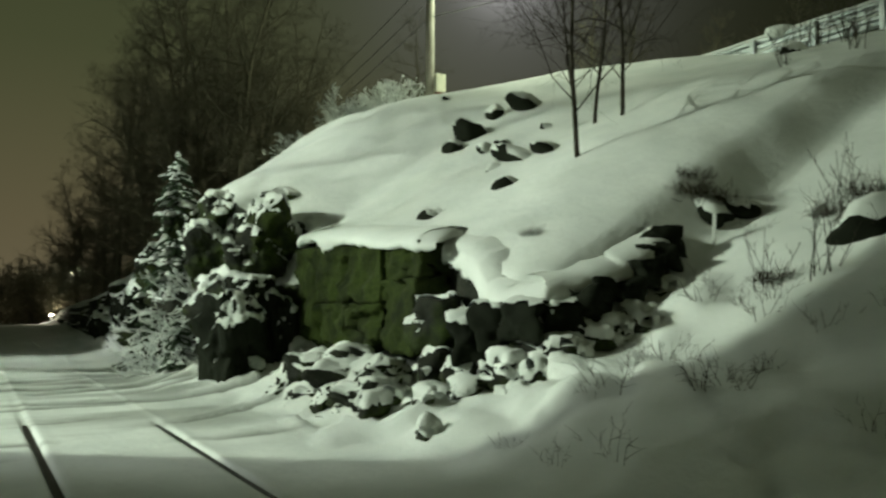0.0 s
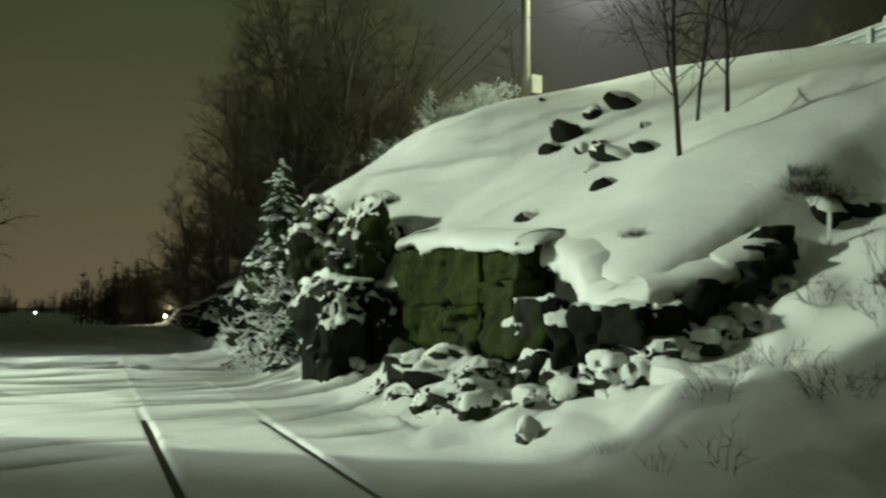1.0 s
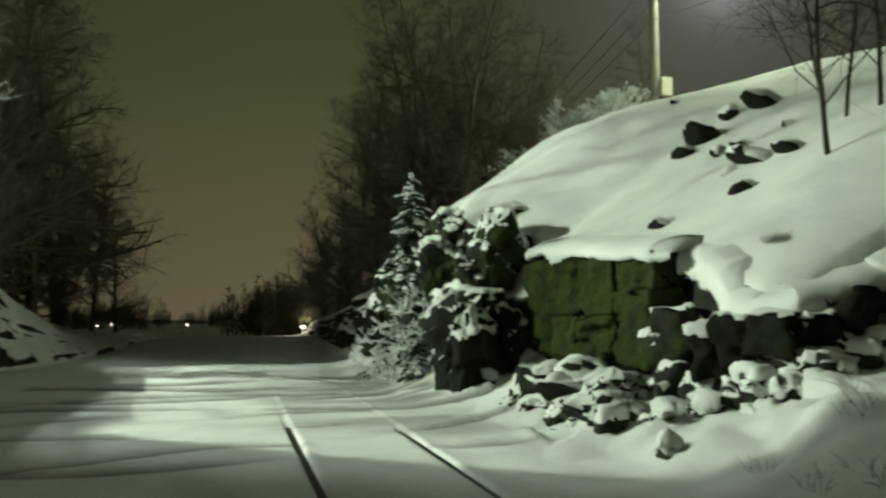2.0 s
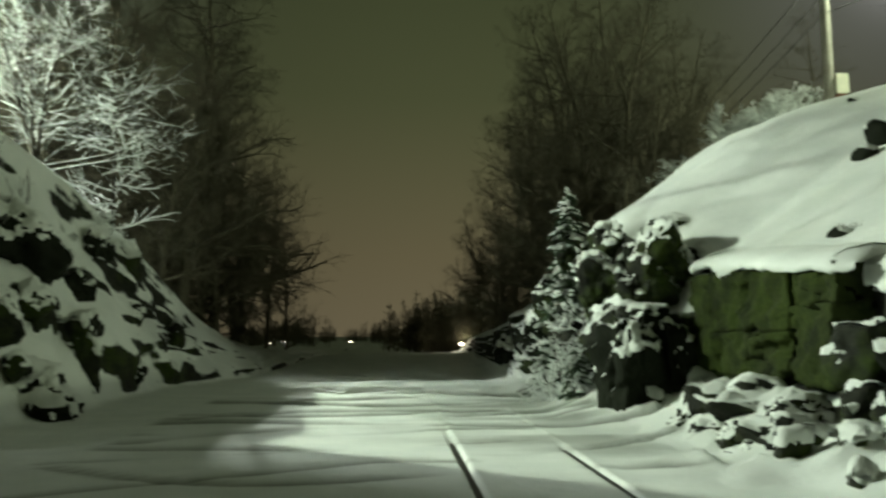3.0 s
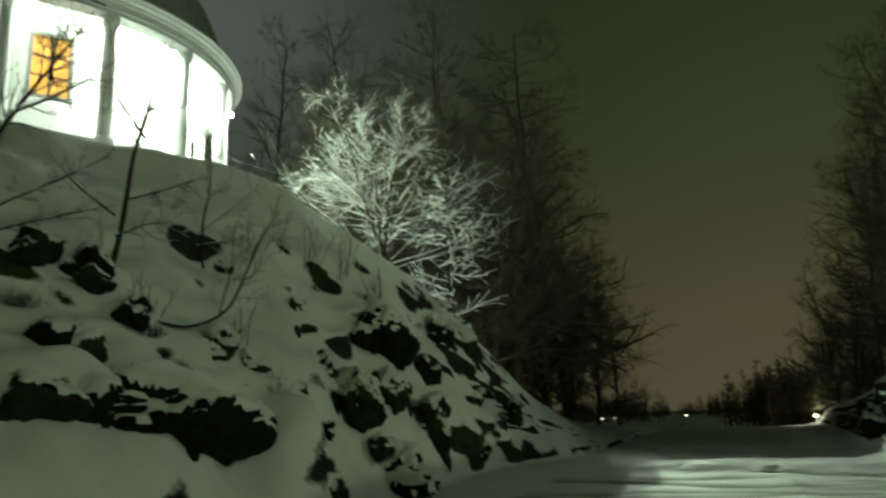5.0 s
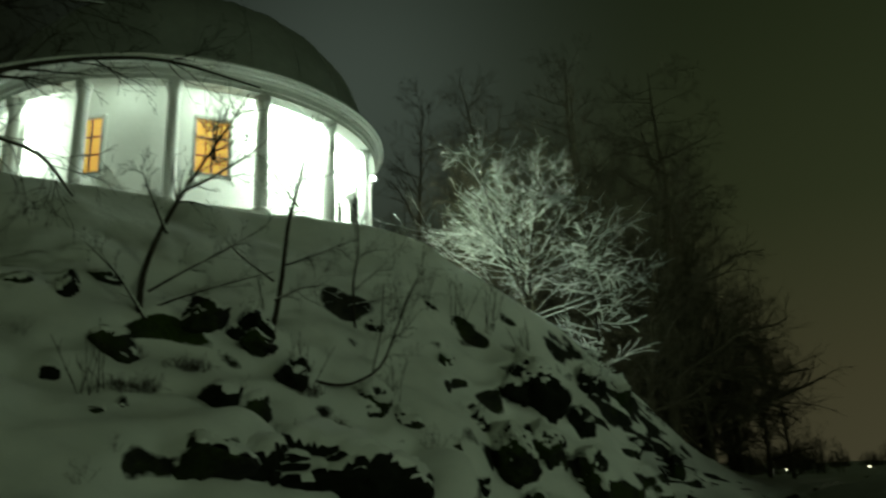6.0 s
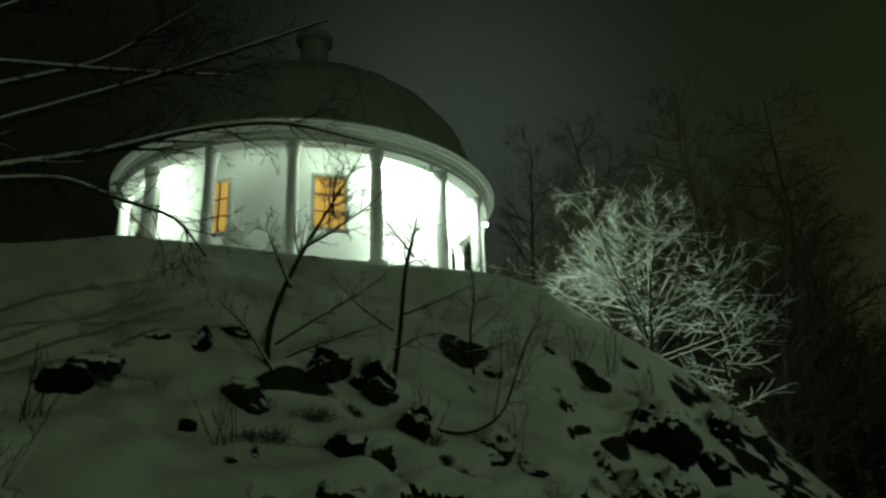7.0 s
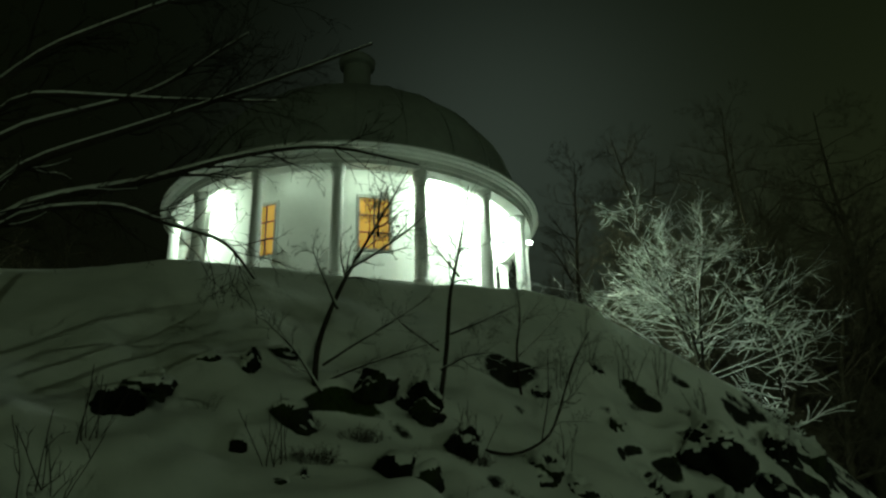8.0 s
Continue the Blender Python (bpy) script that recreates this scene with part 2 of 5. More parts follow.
def lathe(bm, profile, steps=64, start=0.0, sweep=360.0):
    """Turns (radius, z) points about the z axis."""
    full = abs(sweep - 360.0) < 1e-6
    rows = []
    for i in range(steps if full else steps + 1):
        a = radians(start + sweep * i / steps)
        rows.append([bm.verts.new((r * math.cos(a), r * math.sin(a), z)) for r, z in profile])
    for i in range(steps):
        a, b = rows[i], rows[(i + 1) % len(rows)]
        for j in range(len(profile) - 1):
            bm.faces.new((a[j], b[j], b[j + 1], a[j + 1]))
    return bm


# ---- noise on arrays ----
def scatter(ix, iy, iz, seed):
    h = (ix * 374761393 + iy * 668265263 + iz * 2147483647 + seed * 974634721) & 0xFFFFFFFF
    h = ((h ^ (h >> 13)) * 1274126177) & 0xFFFFFFFF
    return ((h ^ (h >> 16)) & 0xFFFF) / 65535.0


def smooth_noise(p, scale, seed):
    q = p / scale
    i = np.floor(q).astype(np.int64)
    f = q - i
    f = f * f * (3 - 2 * f)
    out = 0.0
    for dx in (0, 1):
        for dy in (0, 1):
            for dz in (0, 1):
                w = (f[..., 0] if dx else 1 - f[..., 0]) * (f[..., 1] if dy else 1 - f[..., 1]) * (f[..., 2] if dz else 1 - f[..., 2])
                out = out + w * scatter(i[..., 0] + dx, i[..., 1] + dy, i[..., 2] + dz, seed)
    return out * 2 - 1


def fractal(p, scale, seed, octaves=4, gain=0.5):
    out, amp = 0.0, 1.0
    for k in range(octaves):
        out = out + amp * smooth_noise(p + 17.3 * k, scale / 2 ** k, seed + k)
        amp *= gain
    return out


def blocks(p, scale, seed):
    """Broken rock: every cell of a jittered lattice stands in or out by its own amount."""
    q = p / scale
    i = np.floor(q).astype(np.int64)
    best, height = np.full(q.shape[:-1], 1e9), np.zeros(q.shape[:-1])
    for dx in (-1, 0, 1):
        for dy in (-1, 0, 1):
            for dz in (-1, 0, 1):
                c = i + np.array((dx, dy, dz))
                s = [scatter(c[..., 0], c[..., 1], c[..., 2], seed + k) for k in range(4)]
                d = sum((q[..., k] - c[..., k] - s[k]) ** 2 for k in range(3))
                near = d < best
                best, height = np.where(near, d, best), np.where(near, s[3], height)
    return height * 2 - 1


# ---- the cutting: one ground sheet, profile by profile along the railway ----
def along(y, *table):
    return np.interp(y, table[0::2], table[1::2])


def profile(y):
    """Points (x, z, steps to the next, roughness of rock, roughness of snow) across the cutting at y."""
    # left hill: foot, slope, edge of the plateau, plateau
    lf = along(y, -20, -8.0, 5, -7.4, 12, -6.6, 25, -6.3, 31, -5.0, 45, -4.6, 80, -5.0)
    ex = along(y, -20, -21, 5, -19, 9, -16.6, 14.5, -14.3, 17.8, -12.6, 18.6, -11.4, 20, -10.0, 22, -8.7, 24, -7.9, 28, -6.9, 32, -5.8, 45, -5.6)
    ez = along(y, -20, 7.0, 3, 7.2, 6, 7.7, 9, 8.35, 14.5, 8.5, 17.8, 8.6, 18.6, 8.1, 20, 6.9, 22, 5.6, 24, 4.4, 28, 2.3, 32, 0.9, 45, 0.6, 90, 0.3)
    pz = along(y, -20, 7.6, 3, 8.1, 8, 9.3, 12, 10.1, 30, 10.1, 38, 5.0, 50, 1.5, 90, 0.4)
    rough_l = along(y, -20, 0.6, 8, 0.9, 24, 1.0, 30, 0.6, 45, 0.3, 70, 0.1)
    # right bank: foot, rubble, cliff, snow slope, crest
    rf = along(y, -20, 4.6, 6, 4.3, 16, 4.0, 25, 3.9, 45, 4.2, 80, 4.6)
    rx = along(y, -20, 6.4, 7.35, 6.0, 8.1, 5.85, 9.5, 6.0, 15.1, 5.95, 15.8, 5.3, 17.5, 4.45, 25, 4.3, 80, 5.2)
    rz = along(y, -20, 0.8, 7.35, 0.75, 8.1, 0.62, 15.5, 0.75, 17.5, 0.5, 25, 0.35, 60, 0.15, 90, 0.1)
    cx = along(y, -20, 7.4, 7.4, 6.9, 8.0, 6.3, 10, 6.5, 15.1, 6.4, 15.8, 5.85, 17.5, 4.95, 25, 4.85, 40, 4.7, 80, 6.0)
    cz = along(y, -20, 1.35, 7.4, 1.25, 8.0, 1.95, 8.6, 2.25, 10, 2.68, 12, 2.92, 15, 3.35, 17.8, 4.35, 21, 4.2, 25, 3.0, 32, 2.2, 40, 1.5, 60, 0.7, 90, 0.3)
    kx = along(y, -20, 22, 8, 20, 12, 18.9, 14, 17.3, 17, 14.6, 20, 12.6, 24, 12.0, 40, 12.0)
    kz = along(y, -20, 8.3, 8, 8.5, 14, 8.5, 17, 8.4, 20, 8.1, 24, 7.3, 30, 5.2, 40, 3.2, 60, 1.6, 90, 0.6)
    mx, mz = cx + 0.45 * (kx - cx), cz + 0.50 * (kz - cz) + along(y, -20, 0.0, 7.4, 0.0, 8.0, 0.28, 10, 0.45, 20, 0.35, 30, 0.1)
    rough_r = along(y, -20, 0.15, 6.5, 0.2, 9, 0.8, 16, 0.9, 25, 0.9, 45, 0.4, 80, 0.1)
    far = 0.35
    return [
        (-2600, far, 8, 0, 0.0), (-300, far, 8, 0, 0.2), (-70, 1.0 * pz * 0.25, 10, 0, 0.6), (-34, pz * 0.97, 16, 0, 0.3), (-22, pz, 26, 0.05, 0.3),
        (ex, ez, 44, 0.05 * rough_l, 0.6), (0.50 * ex + 0.50 * lf, 0.54 * ez, 50, 0.8 * rough_l, 0.9), (0.10 * ex + 0.90 * lf, 0.13 * ez + 0.12, 10, 0.9 * rough_l, 0.6),
        (lf, 0.03, 12, 0.05, 0.35), (lf + 1.6, 0.0, 26, 0, 0.25), (0.0, 0.0, 8, 0, 0.16), (0.79, 0.0, 10, 0, 0.10), (0.99, 0.0, 14, 0, 0.14), (2.29, 0.0, 10, 0, 0.10), (2.49, 0.0, 9, 0, 0.16), (rf - 0.9, 0.02, 10, 0, 0.22), (rf, 0.10, 22, 0.35 * rough_r, 0.6),
        (rx, rz, 34, rough_r, 0.4), (cx - 0.12, cz - 0.22, 4, 0.35 * rough_r, 0.3), (cx + 0.25, cz + 0.05, 40, 0.0, 0.5), (mx, mz, 34, 0.0, 0.55),
        (kx, kz, 8, 0.0, 0.3), (kx + 3.0, kz + 0.05, 12, 0, 0.25), (kx + 22, kz * 0.9, 8, 0, 0.5), (110, 1.5, 8, 0, 0.3), (400, far, 6, 0, 0.0), (2600, far, 0, 0, 0.0),
    ]


def stations():
    y, out = -16.0, []
    while y < 2600:
        out.append(y)
        y += 0.9 if y < 1.5 else 0.12 if y < 24 else min(0.12 + (y - 24) * 0.035, 200)
    return np.array([-2600.0, -400.0, -90.0, -30.0] + out + [2700.0])


def sheet():
    rows = []
    for y in stations():
        pts, line = profile(y), []
        for (x0, z0, n, a0, s0), (x1, z1, _, a1, s1) in zip(pts, pts[1:]):
            for k in range(n):
                u = k / n
                line.append((x0 + u * (x1 - x0), y, z0 + u * (z1 - z0), a0 + u * (a1 - a0), s0 + u * (s1 - s0)))
        line.append((pts[-1][0], y, pts[-1][1], 0.0, 0.0))
        rows.append(line)
    g = np.array(rows)
    # round the corners of the profiles a little
    z = g[..., :3].copy()
    for _ in range(2):
        z[:, 1:-1] = 0.25 * z[:, :-2] + 0.5 * z[:, 1:-1] + 0.25 * z[:, 2:]
        z[1:-1, :, 2] = 0.25 * z[:-2, :, 2] + 0.5 * z[1:-1, :, 2] + 0.25 * z[2:, :, 2]
    p, rock, snow = z, g[..., 3], g[..., 4]
    du, dv = np.gradient(p, axis=1), np.gradient(p, axis=0)
    n = np.cross(du, dv)
    n /= np.linalg.norm(n, axis=-1, keepdims=True) + 1e-9
    bent = p + 0.16 * fractal(p, 0.6, 3)[..., None]
    left = p[..., 0] < 0
    # the hill is made of large rounded outcrops, the cliff of smaller broken blocks
    d = rock * np.where(left, 0.30 * blocks(bent, 1.9, 5) + 0.16 * blocks(bent, 0.9, 9) + 0.34 * fractal(p, 2.2, 11, 3) + 0.20 * np.abs(fractal(p, 1.2, 13, 2)),
                        0.36 * blocks(bent, 1.5, 5) + 0.10 * blocks(bent, 0.5, 9) + 0.30 * fractal(p, 1.7, 11, 4))
    for _ in range(3):
        round_u = 0.25 * d[:, :-2] + 0.5 * d[:, 1:-1] + 0.25 * d[:, 2:]
        d[:, 1:-1] = np.where(left[:, 1:-1], round_u, d[:, 1:-1])
        round_v = 0.25 * d[:-2] + 0.5 * d[1:-1] + 0.25 * d[2:]
        d[1:-1] = np.where(left[1:-1], round_v, d[1:-1])
    d = d + snow * (0.16 * fractal(p, 3.2, 21, 3) + 0.05 * fractal(p, 0.8, 31, 3))
    # snow hummocks over the fallen stones below the ledge
    heap = np.exp(-((p[..., 1] - 6.7) / 0.95) ** 4) * np.exp(-((p[..., 0] - 6.5) / 2.2) ** 4)
    d = d + heap * 0.22 * np.clip(fractal(p, 0.85, 51, 3), -0.2, 1)
    p = p + n * d[..., None]
    # wheel and foot marks that sweep over the crossing, and the two grooves beside the rails
    near = (np.abs(p[..., 0] - 1.0) < 5.2) & (p[..., 1] > -3) & (p[..., 1] < 30)
    q = p[..., 0]
    slush = np.zeros(q.shape)
    for k, (yy, bend, depth, wide) in enumerate([(9.1, 0.05, 0.04, 0.10), (9.9, -0.04, 0.04, 0.09), (11.0, 0.05, 0.05, 0.11), (11.8, -0.05, 0.04, 0.08), (13.2, 0.02, 0.05, 0.10), (14.1, -0.04, 0.06, 0.14), (14.7, 0.03, 0.05, 0.12), (15.6, -0.02, 0.07, 0.20), (16.2, 0.03, 0.06, 0.16), (17.0, -0.04, 0.07, 0.22), (18.6, 0.02, 0.06, 0.22), (20.5, -0.02, 0.06, 0.3)]):
        c = yy + bend * (q - 1.0) ** 2 + 0.10 * (q - 1.0) + 0.35 * np.sin(q * 0.9 + k * 1.7)
        w = np.clip(smooth_noise(p, 1.6, 40 + k) * 2 + 0.7, 0, 1)
        slush = np.maximum(slush, near * w * np.exp(-((p[..., 1] - c) / (1.15 * wide)) ** 2) * 0.9)
        p[..., 2] -= near * w * depth * (np.exp(-((p[..., 1] - c) / wide) ** 2) - 0.4 * np.exp(-((p[..., 1] - c - 0.3) / (wide * 1.3)) ** 2))
    # broad churned slush between and beyond the rails
    churn = np.clip(fractal(p * (0.45, 1.7, 1.0), 1.5, 61, 3) * 1.3 + 0.25, 0, 1) * along(p[..., 1], 8, 0.0, 10, 0.45, 13, 1.0, 19, 1.0, 22, 0.0) * along(q, -2.0, 0.0, 0.0, 0.4, 1.8, 1.0, 3.4, 1.0, 4.0, 0.0)
    slush = np.maximum(slush, 0.62 * churn)
    # the rails lie in trodden slots, drifted over farther out
    for xr in RAILS:
        bare = np.clip(smooth_noise(p * (0.0, 1.0, 0.0) + xr, 1.3, 77) * 0.8 + along(p[..., 1], -20, 1.2, 8.8 if xr > 2 else 11, 1.1, 10.5 if xr > 2 else 14, 0.1, 17, -0.6, 22, -1.5), 0, 1)
        on = np.abs(q - xr) < 0.3
        p[..., 2] = np.where(on, p[..., 2] * 0.5, p[..., 2])
        p[..., 2] -= on * bare * 0.085 * np.exp(-((q - xr) / 0.048) ** 4)
        p[..., 2] += on * 0.018 * np.exp(-((q - xr - 0.11) / 0.05) ** 2)
    # a low drift across the line and a mound farther down it
    mid = np.exp(-((p[..., 0] - 0.5) / 6.0) ** 4)
    p[..., 2] += mid * 0.22 * np.exp(-((p[..., 1] - 23.5 - 0.06 * q) / 1.6) ** 2) + mid * 0.55 * np.exp(-((p[..., 1] - 48) / 11) ** 2)
    return p, slush


RAILS = (0.89, 2.39)


def build_ground():
    p, slush = sheet()
    nr, nc = p.shape[:2]
    idx = np.arange(nr * nc).reshape(nr, nc)
    quads = np.stack([idx[:-1, :-1], idx[:-1, 1:], idx[1:, 1:], idx[1:, :-1]], -1).reshape(-1, 4)
    data = bpy.data.meshes.new("ground")
    data.vertices.add(nr * nc)
    data.vertices.foreach_set("co", p.reshape(-1))
    data.loops.add(quads.size)
    data.loops.foreach_set("vertex_index", quads.reshape(-1))
    data.polygons.add(len(quads))
    data.polygons.foreach_set("loop_start", np.arange(0, quads.size, 4))
    data.polygons.foreach_set("use_smooth", np.ones(len(quads), bool))
    data.materials.append(GROUND)
    data.update(calc_edges=True)
    data.validate()
    data.attributes.new("slush", "FLOAT", "POINT").data.foreach_set("value", slush.reshape(-1).astype(np.float32))
    ob = new("ground", data)
    return tagged(ob, "snow-covered ground of a rocky railway cutting", "ground", kind="structure"), p


ground, SHEET = build_ground()
_flat = SHEET.reshape(-1, 3)


def height(x, y):
    """Height of the ground sheet near (x, y)."""
    d = (_flat[:, 0] - x) ** 2 + (_flat[:, 1] - y) ** 2
    k = np.argpartition(d, 4)[:4]
    w = 1 / (d[k] + 1e-4)
    return float((_flat[k, 2] * w).sum() / w.sum())

# ---- the rotunda on the hill ----
def build_rotunda():
    r = thing("rotunda", ROT, "round white colonnaded rotunda with grey dome, lit from its porch", "building", turn=math.degrees(FACING))
    bm = lathe(bmesh.new(), [(0.0, -2.5), (8.2, -2.5), (8.2, -0.18), (8.08, -0.14), (8.08, 0.0), (0.0, 0.0)], 96)
    part("podium", bm, STONE, r)
    bm = lathe(bmesh.new(), [(6.35, 0.0), (6.35, 0.25), (6.3, 0.28), (6.3, 5.06), (6.1, 5.06), (6.1, 0.0)], 96)
    part("drum_wall", bm, PLASTER, r, "white plaster inner drum wall", True)
    bm = lathe(bmesh.new(), [(6.0, 5.08), (7.5, 5.08), (7.5, 5.14), (6.0, 5.14)], 96)
    part("porch_ceiling", bm, PLASTER, r)
    bm = lathe(bmesh.new(), [(7.38, 4.4), (7.92, 4.4), (7.92, 4.54), (7.97, 4.57), (7.97, 4.78), (8.03, 4.82), (8.06, 4.9), (8.2, 4.92), (8.24, 5.0), (8.3, 5.03), (8.3, 5.1), (8.05, 5.16), (7.4, 5.2), (7.38, 5.2), (7.38, 4.4)], 128)
    part("entablature", bm, STONE, r, "moulded pale stone entablature ring")
    dome = [(7.55 * math.cos(a), 5.18 + 5.95 * math.sin(a)) for a in [radians(90 * i / 28) for i in range(28)]]
    bm = lathe(bmesh.new(), dome + [(0.75, 5.18 + 5.92)], 96)
    d = part("dome", bm, DOME, r, "smooth grey metal dome", True)
    for i in range(24):
        a = 2 * math.pi * i / 24
        bm = bmesh.new()
        prev = None
        for k in range(0, 28, 2):
            e = radians(90 * k / 28)
            c = [Vector(((7.55 + o) * math.cos(e) * math.cos(a) - s * math.sin(a), (7.55 + o) * math.cos(e) * math.sin(a) + s * math.cos(a), 5.18 + (5.95 + o) * math.sin(e))) for o, s in ((-0.02, -0.04), (0.05, -0.03), (0.05, 0.03), (-0.02, 0.04))]
            row = [bm.verts.new(v) for v in c]
            if prev:
                for j in range(3):
                    bm.faces.new((prev[j], row[j], row[j + 1], prev[j + 1]))
            prev = row
        part("rib", bm, DOME, d)
    bm = lathe(bmesh.new(), [(0.0, 11.0), (0.95, 11.0), (0.95, 11.4), (0.66, 11.5), (0.66, 13.7), (0.86, 13.8), (0.9, 14.1), (0.6, 14.4), (0.0, 14.6)], 24)
    part("lantern", bm, DOME, r, "small capped lantern on the dome")
    # columns
    for i in range(16):
        a = radians(18 + 22.5 * i)
        bm = lathe(bmesh.new(), [(0.0, 0.0), (0.34, 0.0), (0.34, 0.10), (0.30, 0.12), (0.31, 0.20), (0.26, 0.24), (0.235, 0.30), (0.23, 1.6), (0.20, 3.85), (0.22, 3.88), (0.21, 3.92), (0.25, 4.10), (0.28, 4.16), (0.28, 4.4), (0.0, 4.4)], 20)
        c = part("column", bm, STONE, r, smooth=False)
        c.location = (7.65 * math.cos(a), 7.65 * math.sin(a), 0)
    # tall windows, warmly lit from within
    for deg, wide in ((6.6, 1.1), (-31.0, 0.8), (-95, 1.1), (140, 1.1)):
        a = radians(deg)
        win = new("lit_window")
        win.parent, win.location, win.rotation_euler = r, (6.3 * math.cos(a), 6.3 * math.sin(a), 0), (0, 0, a)
        w, z0, z1 = wide / 2, 1.75, 3.75
        bm = bmesh.new()
        for y0, y1, a0, a1 in ((-w - 0.12, -w, z0, z1), (w, w + 0.12, z0, z1), (-w - 0.12, w + 0.12, z1, z1 + 0.15), (-w - 0.18, w + 0.18, z0 - 0.12, z0)):
            box(bm, -0.10, 0.12, y0, y1, a0, a1, 0.012)
        part("frame", bm, PLASTER, win)
        for k in range(2):
            part("pane", box(bmesh.new(), 0.0, 0.03, -w + k * w + 0.02, k * w - 0.02, z0, z1), AMBER, win, "amber-lit glass")
        bm = bmesh.new()
        for y0, y1, a0, a1 in ((-0.035, 0.035, z0, z1), (-w, w, z0 + 0.62, z0 + 0.67), (-w, w, z0 + 1.3, z0 + 1.35)):
            box(bm, 0.02, 0.075, y0, y1, a0, a1)
        part("glazing_bars", bm, WOOD, win)
    # low dark framed panels, added for the night seen past the drum's edge
    for deg in (58.0, 66.0):
        a = radians(deg)
        win = new("night_gap_panel")
        win.parent, win.location, win.rotation_euler = r, (6.3 * math.cos(a), 6.3 * math.sin(a), 0), (0, 0, a)
        part("pane", box(bmesh.new(), 0.0, 0.05, -0.22, 0.22, 0.55, 1.2), NIGHT_GAP, win, "dark panel standing in for the night between the columns")
        bm = bmesh.new()
        for y0, y1, z0, z1 in ((-0.28, -0.22, 0.49, 1.26), (0.22, 0.28, 0.49, 1.26), (-0.22, 0.22, 1.2, 1.26), (-0.22, 0.22, 0.49, 0.55)):
            box(bm, -0.02, 0.08, y0, y1, z0, z1)
        part("frame", bm, PLASTER, win)
    return r


rotunda = build_rotunda()


def build_porch_lamp(deg):
    t = thing("porch_lamp", ring(7.1, deg, 5.07), "small ceiling lamp washing the rotunda's wall with light", "lamp", "porch lamps", turn=math.degrees(FACING) + deg)
    t.rotation_euler = (math.pi, 0, 0)
    part("can", lathe(bmesh.new(), [(0.0, 0.0), (0.13, 0.0), (0.13, 0.03), (0.10, 0.05), (0.11, 0.24), (0.10, 0.24), (0.09, 0.20), (0.0, 0.20)], 18), GALV, t)
    part("lens", lathe(bmesh.new(), [(0.0, 0.215), (0.085, 0.215), (0.085, 0.225), (0.0, 0.235)], 18), LAMPGLASS, t)


for deg, share in PORCH_LAMPS:
    build_porch_lamp(deg)

# the second housing belongs to the spot added for the tree
for spot_at, aim in ((FLOOD_AT, FLOOD_AIM), (TREE_FILL_AT, TREE_FILL_AIM)):
    flood = thing("floodlight", spot_at, "small box floodlight bracketed to a porch column, the second of the pair added", "floodlight", "floodlights")
    flood.matrix_basis = look(spot_at, spot_at + aim)
    part("housing", box(bmesh.new(), -0.14, 0.14, -0.10, 0.10, 0.0, 0.14, 0.015), GALV, flood)
    part("lens", box(bmesh.new(), -0.12, 0.12, -0.08, 0.08, -0.03, 0.0, 0.006), LAMPGLASS, flood)
    part("bracket", box(bmesh.new(), -0.02, 0.02, -0.02, 0.02, 0.14, 0.60, 0.004), GALV, flood)

# ---- trees and brush ----
def tubes(lines, cap=True):
    """Tapered tubes along (points, radii) lines: vertices and faces."""
    verts, faces = [], []
    for pts, rad in lines:
        pts = np.asarray(pts)
        sides = 7 if rad[0] > 0.09 else 5 if rad[0] > 0.03 else 3
        tang = np.gradient(pts, axis=0)
        tang /= np.linalg.norm(tang, axis=1, keepdims=True) + 1e-9
        ref = np.array((0.0, 0.0, 1.0)) if abs(tang[0][2]) < 0.8 else np.array((1.0, 0.0, 0.0))
        u = np.cross(tang, ref)
        u /= np.linalg.norm(u, axis=1, keepdims=True) + 1e-9
        v = np.cross(tang, u)
        base = len(verts)
        ang = np.arange(sides) * 2 * math.pi / sides
        circle = pts[:, None] + np.asarray(rad)[:, None, None] * (np.cos(ang)[None, :, None] * u[:, None] + np.sin(ang)[None, :, None] * v[:, None])
        verts.extend(map(tuple, circle.reshape(-1, 3)))
        for i in range(len(pts) - 1):
            for k in range(sides):
                a, b = base + i * sides + k, base + i * sides + (k + 1) % sides
                faces.append((a, b, b + sides, a + sides))
        faces.append(tuple(base + (len(pts) - 1) * sides + k for k in range(sides)))
    return verts, faces


def branch(rng, p, d, length, r, depth, out, kids, rise, wobble=0.16, angle=(28, 60), shrink=(0.35, 0.62)):
    n = 6 if depth > 0 else 4
    pts, rad = [np.array(p, float)], [r]
    d = np.array(d, float) / np.linalg.norm(d)
    for i in range(n):
        d = d + rng.normal(0, wobble, 3) + np.array((0, 0, rise))
        d /= np.linalg.norm(d)
        pts.append(pts[-1] + d * length / n)
        rad.append(r * (1 - 0.72 * (i + 1) / n))
    out.append((pts, rad, depth))
    if depth == 0:
        return
    for k in range(kids[-depth]):
        u = rng.uniform(0.22, 1.0)
        i = min(int(u * n), n - 1)
        f = u * n - i
        q = pts[i] * (1 - f) + pts[i + 1] * f
        t = pts[i + 1] - pts[i]
        t /= np.linalg.norm(t)
        s = np.cross(t, rng.normal(0, 1, 3))
        s /= np.linalg.norm(s) + 1e-9
        a = radians(rng.uniform(*angle))
        branch(rng, q, t * math.cos(a) + s * math.sin(a), length * rng.uniform(*shrink) * (1.15 - 0.5 * u), max(rad[i] * rng.uniform(0.42, 0.65), 0.004), depth - 1, out, kids, rise, wobble, angle, shrink)


